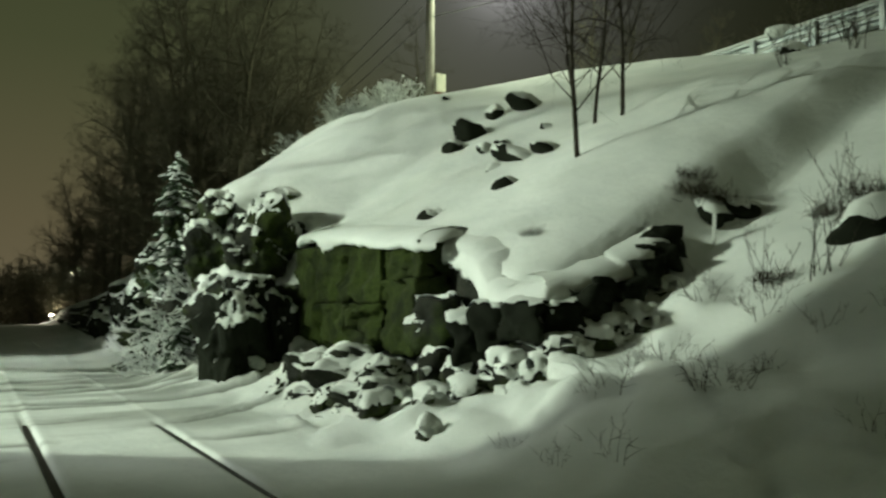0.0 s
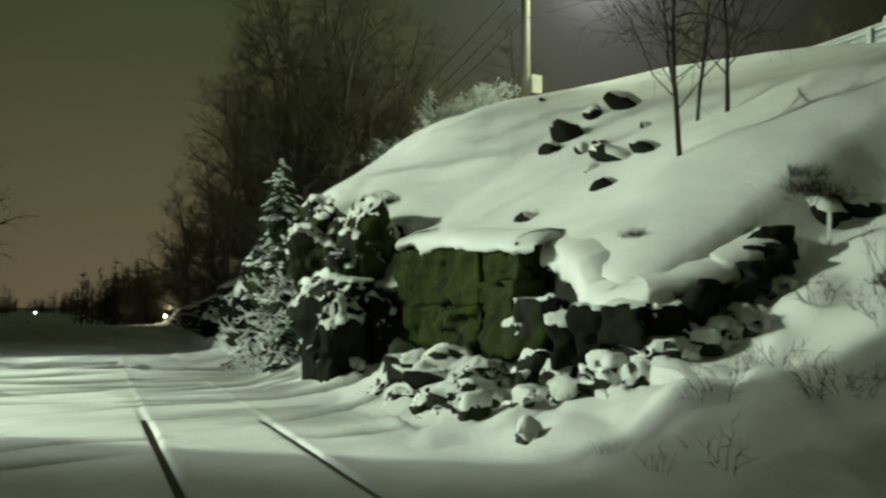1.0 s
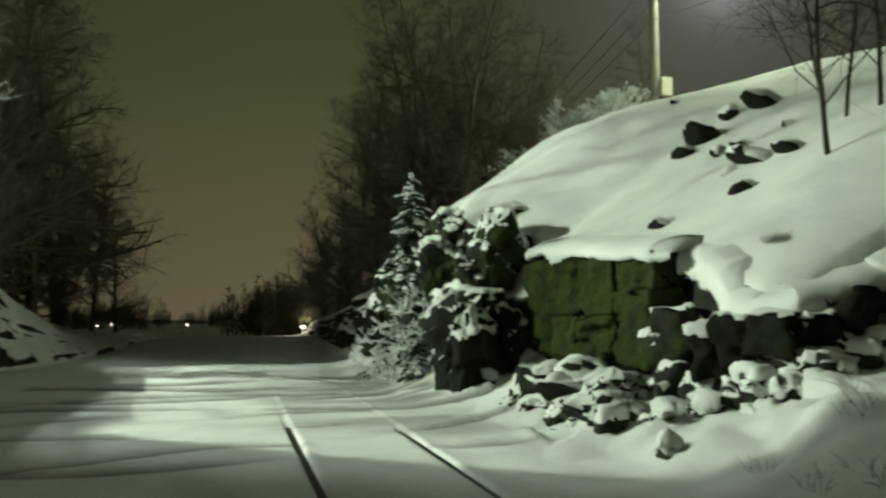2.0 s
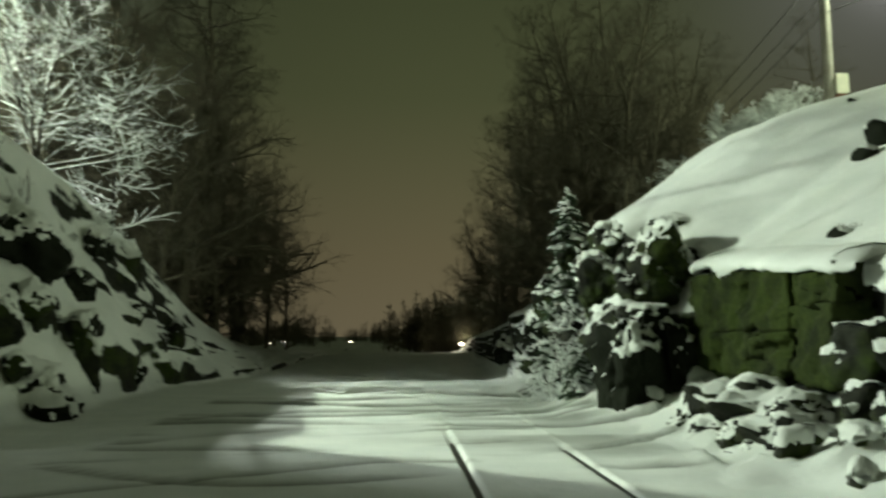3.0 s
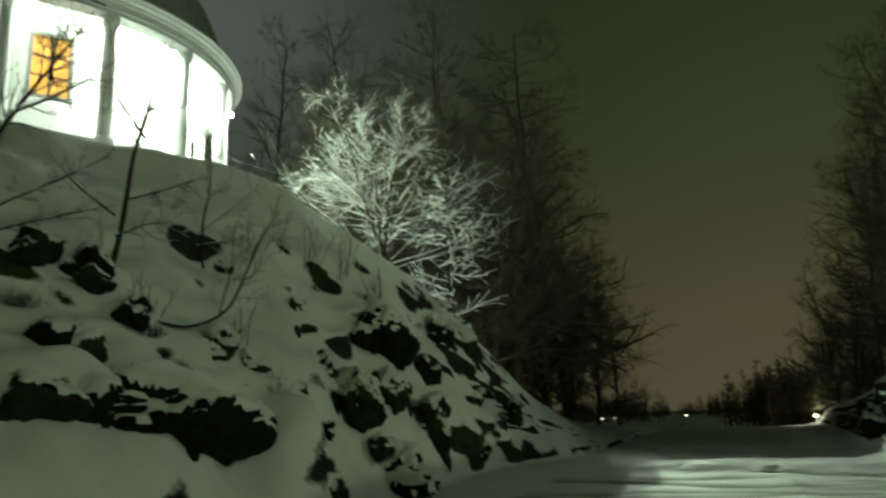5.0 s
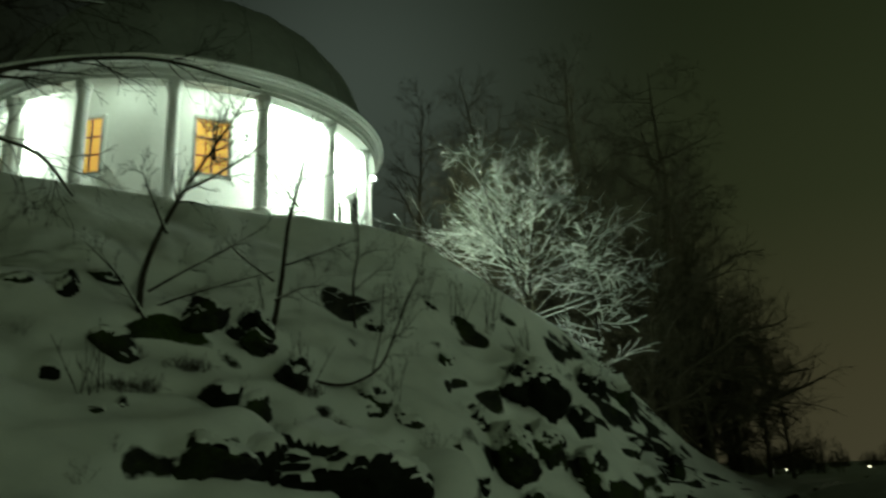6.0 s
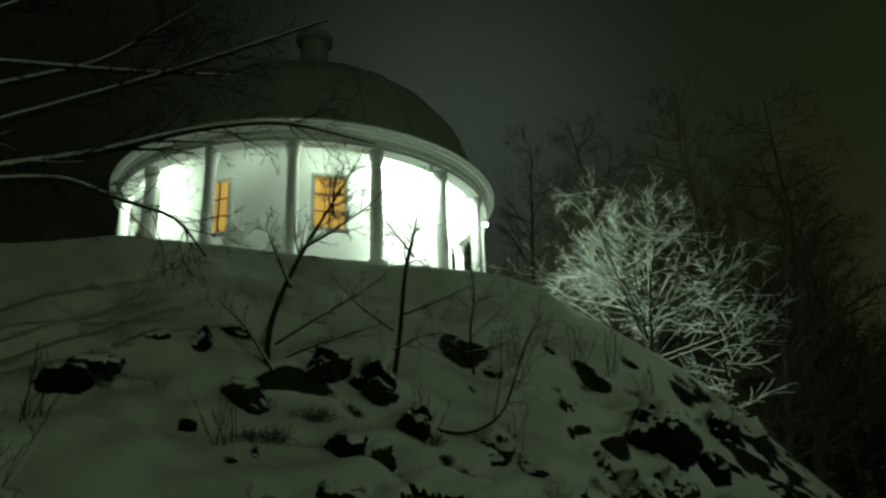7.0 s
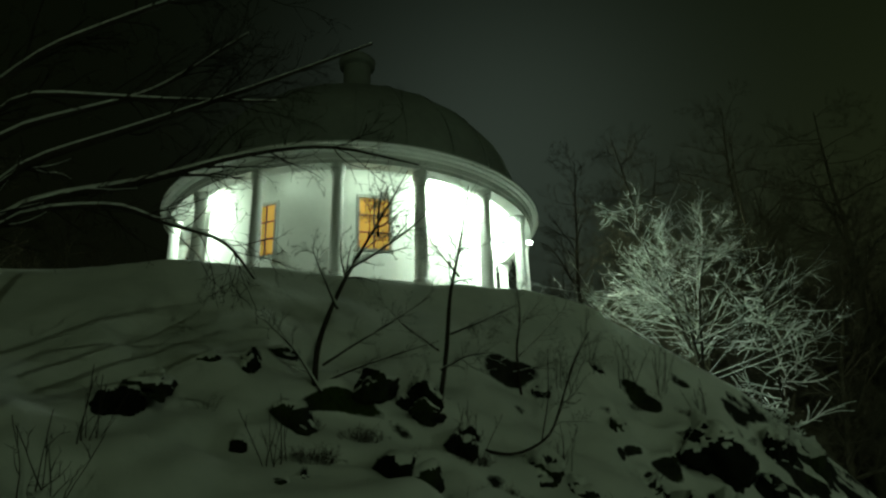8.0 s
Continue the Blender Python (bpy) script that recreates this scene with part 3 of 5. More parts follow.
def tree_lines(seed, height_m, radius, limbs, kids, rise=0.03, wobble=0.16, thick=1.0, first=0.2, spread=(40, 75), reach=0.42, lean=(0, 0), stems=1):
    rng = np.random.default_rng(seed)
    trunk, out = [], []
    for s in range(stems):
        n = 12
        d = np.array((lean[0], lean[1], 1.0)) + (rng.normal(0, 0.22, 3) * (1, 1, 0) if stems > 1 else 0)
        p, pts, rad = np.array((0.0, 0.0, -0.3)) + rng.normal(0, 0.12, 3) * (1, 1, 0) * (stems > 1), [], []
        h = height_m * (rng.uniform(0.7, 1.0) if stems > 1 else 1.0)
        r0 = radius * (rng.uniform(0.6, 1.0) if stems > 1 else 1.0)
        for i in range(n + 1):
            pts.append(p.copy())
            rad.append(max(r0 * (1 - 0.93 * i / n), 0.006))
            d = d / np.linalg.norm(d) + rng.normal(0, 0.05, 3) * (1, 1, 0)
            d[2] = abs(d[2])
            p = p + d / np.linalg.norm(d) * h / n
        trunk.append((pts, rad, 9))
        for k in range(limbs // stems):
            u = first + (1 - first) * (k + rng.uniform(0, 1)) / (limbs // stems)
            i = min(int(u * n), n - 1)
            f = u * n - i
            q = pts[i] * (1 - f) + pts[i + 1] * f
            az, el = rng.uniform(0, 2 * math.pi), radians(90 - rng.uniform(*spread))
            ln = height_m * reach * (1.08 - 0.75 * u) * rng.uniform(0.7, 1.15)
            branch(rng, q, (math.cos(az) * math.cos(el), math.sin(az) * math.cos(el), math.sin(el)), ln, max(thick * rad[i] * rng.uniform(0.35, 0.6), 0.008 * thick), len(kids), out, kids, rise, wobble)
    return trunk, out


def snow_on(lines, least=0.0, lift=0.8, extra=0.006):
    """Snow lying along the upper side of flat-lying twigs."""
    made = []
    for pts, rad, depth in lines:
        pts = np.asarray(pts)
        t = pts[-1] - pts[0]
        if np.hypot(t[0], t[1]) < 0.35 * np.linalg.norm(t) or rad[0] < least:
            continue
        rr = np.array(rad) * 0.8 + extra
        made.append((pts + np.array((0, 0, 1.0)) * (np.array(rad) * lift + extra * 0.4)[:, None], rr))
    return made


def bare_tree(name, seed, label, bark, snowy=0.0, category="tree", group="", **shape):
    trunk, out = tree_lines(seed, **shape)
    t = thing(name, (0, 0, 0), label, category, group)
    v, f = tubes([(p, r) for p, r, _ in trunk])
    mesh_object("trunk", v, f, bark, t)
    v, f = tubes([(p, r) for p, r, _ in out])
    mesh_object("crown", v, f, bark, t, "bare leafless branches and twigs")
    if snowy:
        v, f = tubes(snow_on(out + trunk, extra=snowy))
        mesh_object("snow", v, f, SNOW, t, "snow lying along the branches")
    return t


def put(ob, x, y, turn, size=1.0, z=None, sink=0.15, first=False):
    z = height(x, y) if z is None else z
    m = pose(x, y, z - sink, 0, 0, turn) @ Matrix.Diagonal((size, size, size, 1))
    if first:
        ob.matrix_basis = m
        return ob
    return copy_thing(ob, m)


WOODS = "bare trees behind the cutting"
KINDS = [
    bare_tree("tree", 11, "tall bare leafless tree above the rock cutting", BARK_HAZED, group=WOODS, height_m=11.0, radius=0.17, limbs=36, kids=(9, 8), first=0.08, spread=(25, 80), reach=0.38),
    bare_tree("tree", 12, "tall slender bare tree with upswept twigs", BARK_HAZED, group=WOODS, height_m=12.0, radius=0.15, limbs=40, kids=(8, 8), first=0.06, spread=(25, 75), reach=0.30),
    bare_tree("tree", 13, "broad bare tree with fine brown twigs", BARK_HAZED, group=WOODS, height_m=9.0, radius=0.14, limbs=36, kids=(9, 9), first=0.04, spread=(30, 85), reach=0.44),
    bare_tree("tree", 17, "tall bare tree with wide level boughs", BARK_HAZED, group=WOODS, height_m=15.0, radius=0.2, limbs=50, kids=(11, 7), rise=0.006, first=0.10, spread=(60, 98), reach=0.30),
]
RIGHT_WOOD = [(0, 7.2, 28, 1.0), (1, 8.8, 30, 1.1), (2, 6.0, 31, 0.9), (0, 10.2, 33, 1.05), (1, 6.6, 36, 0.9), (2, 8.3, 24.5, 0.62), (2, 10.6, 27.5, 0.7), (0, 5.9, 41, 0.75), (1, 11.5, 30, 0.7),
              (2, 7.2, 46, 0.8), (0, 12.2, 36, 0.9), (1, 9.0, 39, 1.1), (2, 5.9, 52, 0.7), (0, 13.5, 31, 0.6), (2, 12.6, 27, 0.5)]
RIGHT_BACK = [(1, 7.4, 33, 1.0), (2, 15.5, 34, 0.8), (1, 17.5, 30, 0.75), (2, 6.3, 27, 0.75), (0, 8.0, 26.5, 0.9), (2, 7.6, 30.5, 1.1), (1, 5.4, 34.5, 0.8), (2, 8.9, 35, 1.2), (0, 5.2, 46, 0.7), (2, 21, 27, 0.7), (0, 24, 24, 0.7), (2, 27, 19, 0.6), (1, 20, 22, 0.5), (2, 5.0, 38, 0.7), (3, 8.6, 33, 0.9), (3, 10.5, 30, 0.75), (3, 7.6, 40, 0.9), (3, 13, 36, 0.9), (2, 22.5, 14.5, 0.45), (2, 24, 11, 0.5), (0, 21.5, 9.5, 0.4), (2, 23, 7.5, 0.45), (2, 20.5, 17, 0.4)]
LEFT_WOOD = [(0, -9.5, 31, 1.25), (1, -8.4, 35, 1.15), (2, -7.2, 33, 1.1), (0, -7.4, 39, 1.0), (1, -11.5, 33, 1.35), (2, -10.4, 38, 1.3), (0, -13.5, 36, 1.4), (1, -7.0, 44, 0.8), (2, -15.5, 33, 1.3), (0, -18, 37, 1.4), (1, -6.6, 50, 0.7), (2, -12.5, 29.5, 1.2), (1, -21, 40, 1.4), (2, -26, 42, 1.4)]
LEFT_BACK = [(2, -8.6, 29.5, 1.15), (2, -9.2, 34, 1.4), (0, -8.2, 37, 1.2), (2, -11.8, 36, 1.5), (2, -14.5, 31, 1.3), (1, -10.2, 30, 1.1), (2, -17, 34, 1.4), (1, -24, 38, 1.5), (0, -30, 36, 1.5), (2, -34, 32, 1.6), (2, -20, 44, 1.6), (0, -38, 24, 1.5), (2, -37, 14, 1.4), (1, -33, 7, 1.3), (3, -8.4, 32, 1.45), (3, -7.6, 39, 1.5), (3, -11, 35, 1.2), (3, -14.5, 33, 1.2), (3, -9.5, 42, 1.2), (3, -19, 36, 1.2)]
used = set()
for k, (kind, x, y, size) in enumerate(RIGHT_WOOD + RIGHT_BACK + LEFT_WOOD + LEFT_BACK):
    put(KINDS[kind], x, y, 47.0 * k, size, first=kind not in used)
    used.add(kind)

# the trees at the brow of the hill, all their twigs loaded with snow
frosted = bare_tree("tree", 23, "bare many-limbed tree loaded with snow, brightly lit", BARK, snowy=0.0035, height_m=6.8, radius=0.085, limbs=44, kids=(8, 4), rise=0.004, wobble=0.05, first=0.05, spread=(30, 84), reach=0.58, stems=4, thick=0.85)
put(frosted, -9.5, 21.6, 20, 1.0, first=True)
sprout = bare_tree("tree", 29, "slim young tree with snow on its level twigs", BARK, snowy=0.012, height_m=4.6, radius=0.06, limbs=26, kids=(6,), rise=0.0, first=0.08, spread=(55, 95), reach=0.42)
put(sprout, -8.2, 23.4, 60, 1.0, first=True)
bush = bare_tree("shrub", 24, "low snow-laden shrub on the brow of the hill", BARK, snowy=0.012, category="shrub", height_m=1.5, radius=0.04, limbs=20, kids=(5, 4), first=0.05, spread=(40, 85), reach=0.6, stems=4)
put(bush, -8.1, 22.8, 0, 1.0, first=True)
lit_bush = bare_tree("shrub", 31, "spreading shrub white with snow beside the utility pole", BARK, snowy=0.009, category="shrub", height_m=2.0, radius=0.05, limbs=28, kids=(6, 5), first=0.05, spread=(35, 85), reach=0.75, stems=4)
put(lit_bush, 11.5, 22.2, 30, 1.0, first=True)
for x, y, turn, size in ((10.4, 22.9, 120, 0.9), (9.0, 23.8, 200, 0.8), (12.0, 22.8, 60, 1.1), (11.0, 23.4, 290, 1.2)):
    put(lit_bush, x, y, turn, size)

# young trees on the slopes
stemmy = bare_tree("tree", 41, "thin bare young tree on the snow slope", BARK, height_m=7.0, radius=0.05, limbs=24, kids=(6, 4), rise=0.03, wobble=0.2, first=0.14, spread=(28, 65), reach=0.5, lean=(-0.12, 0.08))
put(stemmy, 9.02, 10.25, 0, 1.0, first=True)
for x, y, turn, size in ((10.7, 11.7, 80, 0.85), (10.85, 11.1, 190, 1.0), (10.6, 12.1, 250, 0.7)):
    put(stemmy, x, y, turn, size)


def limb(points, thick, thin, steps=14):
    """A limb through a few places, bent smoothly and tapering: points and radii."""
    way = np.array(points, float)
    u, k = np.linspace(0, len(way) - 1, steps), np.arange(len(way))
    line = np.stack([np.interp(u, k, way[:, i]) for i in range(3)], 1)
    for _ in range(2):
        line[1:-1] = 0.25 * line[:-2] + 0.5 * line[1:-1] + 0.25 * line[2:]
    return list(line), list(np.linspace(thick, thin, steps))


def twigs_along(rng, line, rad, count, length, out, kids, angle=(25, 60), wobble=0.12):
    """Side shoots along a limb, from a fifth of its length on."""
    for k in range(count):
        i = int(rng.uniform(0.2, 0.97) * (len(line) - 1))
        t = line[i + 1] - line[i]
        t = t / np.linalg.norm(t)
        side = np.cross(t, rng.normal(0, 1, 3))
        side /= np.linalg.norm(side)
        a = radians(rng.uniform(*angle))
        branch(rng, line[i], t * math.cos(a) + side * math.sin(a), length * rng.uniform(0.5, 1.2), max(rad[i] * 0.45, 0.006), len(kids), out, kids, 0.01, wobble)


def hill_sapling(seed, x, y, label, trunk, limbs, thick):
    """A sapling on the hill: trunk and limbs as (along the hill, up) in metres."""
    rng = np.random.default_rng(seed)
    t = thing("tree", (x, y, height(x, y) - 0.15), label, "tree", "saplings of the hill")

    def lay(flat):
        return [np.array((0.617 * u + rng.normal(0, 0.08), 0.787 * u + rng.normal(0, 0.08), z)) for u, z in flat]

    line, rad = limb(lay(trunk), thick, 0.012, 18)
    v, f = tubes([(line, rad)])
    mesh_object("trunk", v, f, BARK, t)
    out = []
    twigs_along(rng, line[6:], rad[6:], 20, 0.85, out, (4, 2))
    for flat in limbs:
        side, thin = limb(lay(flat), 0.5 * thick, 0.008)
        out.append((side, thin, 1))
        twigs_along(rng, side, thin, 11, 0.6, out, (4, 2))
    v, f = tubes([(p, r) for p, r, _ in out])
    mesh_object("crown", v, f, BARK, t, "bare forking limbs and twigs")
    v, f = tubes(snow_on(out, extra=0.003))
    mesh_object("snow", v, f, SNOW, t, "thin snow along the limbs")


hill_sapling(47, -11.54, 9.12, "dark forked bare sapling leaning over snowy rocks", [(0, 0), (0.16, 0.85), (0.32, 1.7), (0.6, 2.46), (1.0, 3.2), (1.3, 3.95), (1.65, 4.75)],
             [[(0.1, 0.6), (0.8, 1.07), (1.45, 1.5), (2.1, 2.0)], [(0.03, 0.2), (0.6, 0.55), (1.45, 0.85), (2.4, 1.1)], [(0.32, 1.7), (0.05, 2.45), (-0.2, 3.0)], [(-0.05, 0.05), (-0.6, 0.9), (-1.0, 1.45)], [(0.6, 2.46), (1.15, 2.9), (1.9, 3.45), (2.2, 3.95)], [(1.0, 3.2), (1.22, 3.75), (1.22, 4.4)]], 0.068)
hill_sapling(48, -10.66, 11.35, "slender upright bare sapling among snowy rocks", [(0, 0), (0.17, 1.15), (0.4, 2.5), (0.5, 3.1), (0.68, 4.4), (0.78, 5.0)],
             [[(0.45, 2.9), (0.1, 3.4), (-0.3, 3.9)], [(0.22, 1.3), (-0.5, 1.75), (-1.2, 2.5)], [(0.28, 1.65), (1.0, 1.95), (1.6, 2.3)], [(0.15, 0.9), (0.7, 1.2), (1.2, 1.3)]], 0.06)
hill_sapling(49, -11.1, 14.6, "thin crooked bare sapling on the snowy hillside", [(0, 0), (0.1, 1.1), (0.2, 2.0), (0.2, 3.4)], [[(0.1, 0.9), (0.6, 1.5), (1.4, 2.3)], [(0.05, 0.6), (0.7, 0.8), (1.1, 0.95)]], 0.035)
hill_sapling(50, -10.0, 11.9, "low curved bare shoot bending over a rock", [(0, 0), (0.7, -0.15), (1.3, 0.2), (1.6, 0.9), (2.0, 1.8), (2.5, 2.4)], [[(1.3, 0.2), (1.5, 1.0), (1.5, 2.0)]], 0.035)
twig = bare_tree("shrub", 53, "cluster of thin bare upright shoots in snow", BARK, category="shrub", height_m=1.7, radius=0.02, limbs=12, kids=(3,), rise=0.06, first=0.3, spread=(15, 45), reach=0.35, stems=6)
put(twig, -10.1, 17.9, 0, 1.0, first=True)
for x, y, turn, size in ((-9.6, 18.6, 50, 1.0), (-10.7, 17.2, 100, 0.8), (-9.3, 13.6, 140, 0.8), (-9.7, 11.2, 20, 0.9), (-10.5, 15.6, 10, 0.9), (-8.9, 19.6, 200, 0.8), (-10.2, 7.4, 220, 0.9),
                         (-11.6, 5.0, 70, 0.9), (-10.7, 4.2, 10, 1.1), (16.2, 10.4, 30, 1.2), (15.6, 10.6, 90, 1.0), (17.6, 9.0, 160, 1.1), (8.1, 6.0, 250, 0.6), (8.3, 5.5, 300, 0.7), (9.6, 6.0, 40, 0.6), (10.2, 6.2, 110, 0.7), (16.8, 11.2, 0, 1.3), (17.4, 10.2, 70, 1.2), (16.0, 9.4, 130, 1.0), (14.6, 8.6, 30, 0.8), (13.6, 9.4, 160, 0.7)):
    put(twig, x, y, turn, size)


def overhanging_tree():
    """The tree beside the line whose long limbs reach over the hill."""
    rng = np.random.default_rng(61)
    t = thing("tree", (-9.9, 1.6, height(-9.9, 1.6) - 0.2), "bare tree with long drooping limbs over the slope", "tree")
    o = np.array(t.location)
    trunk = [([np.array((0.02 * k * k, 0.01 * k, 1.25 * k)) for k in range(9)], [0.17 - 0.017 * k for k in range(9)])]
    v, f = tubes(trunk)
    mesh_object("trunk", v, f, BARK, t)
    out = []
    for places, root, thick in (
        ([(-8.39, 2.42, 5.41), (-7.93, 3.57, 6.2), (-7.48, 4.56, 6.9), (-6.5, 5.87, 7.8)], 1, 0.05),
        ([(-8.5, 2.5, 5.08), (-8.13, 3.81, 5.64), (-7.77, 4.8, 6.25), (-7.26, 5.8, 6.6), (-6.67, 6.89, 6.47)], 1, 0.055),
        ([(-8.5, 2.5, 5.0), (-8.2, 3.6, 5.35), (-8.14, 4.1, 5.25), (-7.98, 4.87, 5.2), (-8.1, 5.38, 4.85)], 1, 0.035),
        ([(-8.5, 2.38, 5.9), (-8.0, 3.74, 6.77), (-7.38, 4.58, 7.74)], 2, 0.045),
        ([(-8.4, 2.6, 7.0), (-7.6, 3.6, 7.8), (-6.9, 4.6, 8.3)], 3, 0.045),
        ([(-8.5, 2.4, 6.4), (-7.9, 3.9, 6.7), (-7.3, 5.0, 6.9)], 2, 0.035),
    ):
        line, rad = limb([trunk[0][0][root]] + [np.array(q) - o for q in places], 1.15 * thick, 0.013, 22)
        out.append((line, rad, 2))
        twigs_along(rng, line, rad, 20, 0.95, out, (5, 3), (20, 50), 0.13)
    v, f = tubes([(p, r) for p, r, _ in out])
    mesh_object("crown", v, f, BARK, t, "long bare limbs and twigs")
    v, f = tubes(snow_on(out, least=0.02, extra=0.002))
    mesh_object("snow", v, f, SNOW, t, "thin snow along the limbs")


overhanging_tree()


# ---- snow-laden spruces at the foot of the cliff ----
def spruce(seed, tall, wide, label):
    rng = np.random.default_rng(seed)
    t = thing("spruce", (0, 0, 0), label, "spruce")
    v, f = tubes([([np.array((0, 0, -0.3 + (tall + 0.3) * k / 8)) for k in range(9)], [0.09 * (1 - 0.95 * k / 8) for k in range(9)])])
    mesh_object("trunk", v, f, BARK, t)
    green, white_v, white_f = [], [], []
    z = 0.15
    while z < tall - 0.1:
        u = z / tall
        reach = wide * (1 - u) ** 0.6 * rng.uniform(0.65, 1.15) + 0.06
        for k in range(int(6 + 5 * (1 - u))):
            az = rng.uniform(0, 2 * math.pi)
            out = np.array((math.cos(az), math.sin(az), 0.0))
            ln = reach * rng.uniform(0.65, 1.1)
            zj, sag = z + rng.uniform(-0.12, 0.12), rng.uniform(0.25, 0.62)
            pts = [np.array((0, 0, zj)) + out * ln * s + np.array((0, 0, 0.10 * ln * s - sag * ln * s * s)) for s in (0, 0.25, 0.5, 0.75, 1.0)]
            green.append((pts, [0.03, 0.03, 0.028, 0.022, 0.01]))
            side = np.cross(out, (0, 0, 1.0))
            for s in np.linspace(0.2, 1.0, 7):
                b = np.array((0, 0, zj)) + out * ln * s + np.array((0, 0, 0.10 * ln * s - sag * ln * s * s))
                for g in (-1, 1):
                    d = out * 0.7 + side * g * rng.uniform(0.5, 1.0) + np.array((0, 0, rng.uniform(-0.5, 0.0)))
                    m = 0.34 * ln * (1.1 - 0.6 * s) * rng.uniform(0.7, 1.2)
                    green.append(([b, b + d * m * 0.5, b + d * m + np.array((0, 0, -0.04))], [0.026, 0.030, 0.008]))
                if rng.uniform() < 0.42:
                    # a pad of snow lying on the bough
                    c, w = b + np.array((0, 0, 0.035)), rng.uniform(0.025, 0.12) * (0.6 + 0.5 * ln)
                    n0 = len(white_v)
                    for j in range(3):
                        for i in range(7):
                            a = 2 * math.pi * i / 7
                            q = (1.0, 0.8, 0.35)[j] * w * rng.uniform(0.8, 1.15)
                            p = c + out * (1.35 * q * math.cos(a)) + side * (q * math.sin(a))
                            white_v.append((p[0], p[1], p[2] + (-0.25, 0.25, 0.5)[j] * w - 0.35 * q * math.cos(a)))
                    for j in range(2):
                        for i in range(7):
                            white_f.append((n0 + 7 * j + i, n0 + 7 * j + (i + 1) % 7, n0 + 7 * j + 7 + (i + 1) % 7, n0 + 7 * j + 7 + i))
                    white_f.append(tuple(n0 + 14 + i for i in range(7)))
        z += 0.13 + 0.10 * (1 - u)
    v, f = tubes(green)
    tagged(mesh_object("foliage", v, f, NEEDLE, t, "drooping dark green boughs"), kind="stuff")
    tagged(mesh_object("snow", white_v, white_f, SNOW, t, "pads of snow on the boughs"), kind="stuff")
    return t


put(spruce(71, 3.4, 0.8, "dark green spruce with snow on its boughs on the cliff"), 4.45, 19.6, 0, 1.0, z=2.1, first=True)
low_spruce = spruce(72, 1.7, 0.75, "small snow-laden spruce at the foot of the rocks")
put(low_spruce, 3.95, 16.9, 0, 0.8, z=0.05, first=True)
put(low_spruce, 4.1, 21.0, 220, 1.1, z=0.05)
rock_bush = bare_tree("shrub", 33, "low shrub bowed with snow at the foot of the rocks", BARK, snowy=0.012, category="shrub", height_m=1.5, radius=0.035, limbs=20, kids=(5, 3), first=0.05, spread=(45, 95), reach=0.7, stems=4)
put(rock_bush, 3.95, 17.0, 0, 0.9, first=True)
for x, y, turn, size in ((4.0, 18.2, 70, 1.0), (3.9, 19.3, 160, 0.8), (4.2, 18.8, 250, 1.3), (4.3, 17.6, 310, 1.3)):
    put(rock_bush, x, y, turn, size, z=0.1 if x < 4.15 else 1.0)

# ---- rocks ----
def rock_shape(seed, size, detail=3, planes=13, boxy=0.0):
    """An angular boulder: a ball cut by random planes, then roughened."""
    rng = np.random.default_rng(seed)
    bm = bmesh.new()
    bmesh.ops.create_icosphere(bm, subdivisions=detail, radius=1.0)
    d = np.array([v.co[:] for v in bm.verts])
    d /= np.linalg.norm(d, axis=1, keepdims=True)
    n = rng.normal(0, 1, (planes, 3))
    if boxy:
        n = np.concatenate([n, np.eye(3) + rng.normal(0, 0.10, (3, 3)), -np.eye(3) + rng.normal(0, 0.10, (3, 3))])
    n /= np.linalg.norm(n, axis=1, keepdims=True)
    h = rng.uniform(0.72, 1.05, len(n))
    if boxy:
        h[:planes] += boxy
        h[planes:] = 0.78
    reach = np.min(np.where(d @ n.T > 0.05, h / np.maximum(d @ n.T, 0.05), 9.0), axis=1)
    reach = np.minimum(reach, 1.35)
    p = d * reach[:, None] + (0.13 if detail > 3 else 0.07) * fractal(d * 2.0 + seed, 0.9, seed, 4)[:, None] * d
    p *= np.array(size) / 2
    if detail > 3:
        q = p + seed * 3.7
        p = p + d * (0.085 * min(1.0, max(size)) * blocks(q, 0.45, seed) + 0.025 * min(1.0, max(size)) * blocks(q, 0.2, seed + 2))[:, None]
    faces = [tuple(v.index for v in f.verts) for f in bm.faces]
    bm.free()
    return p, faces


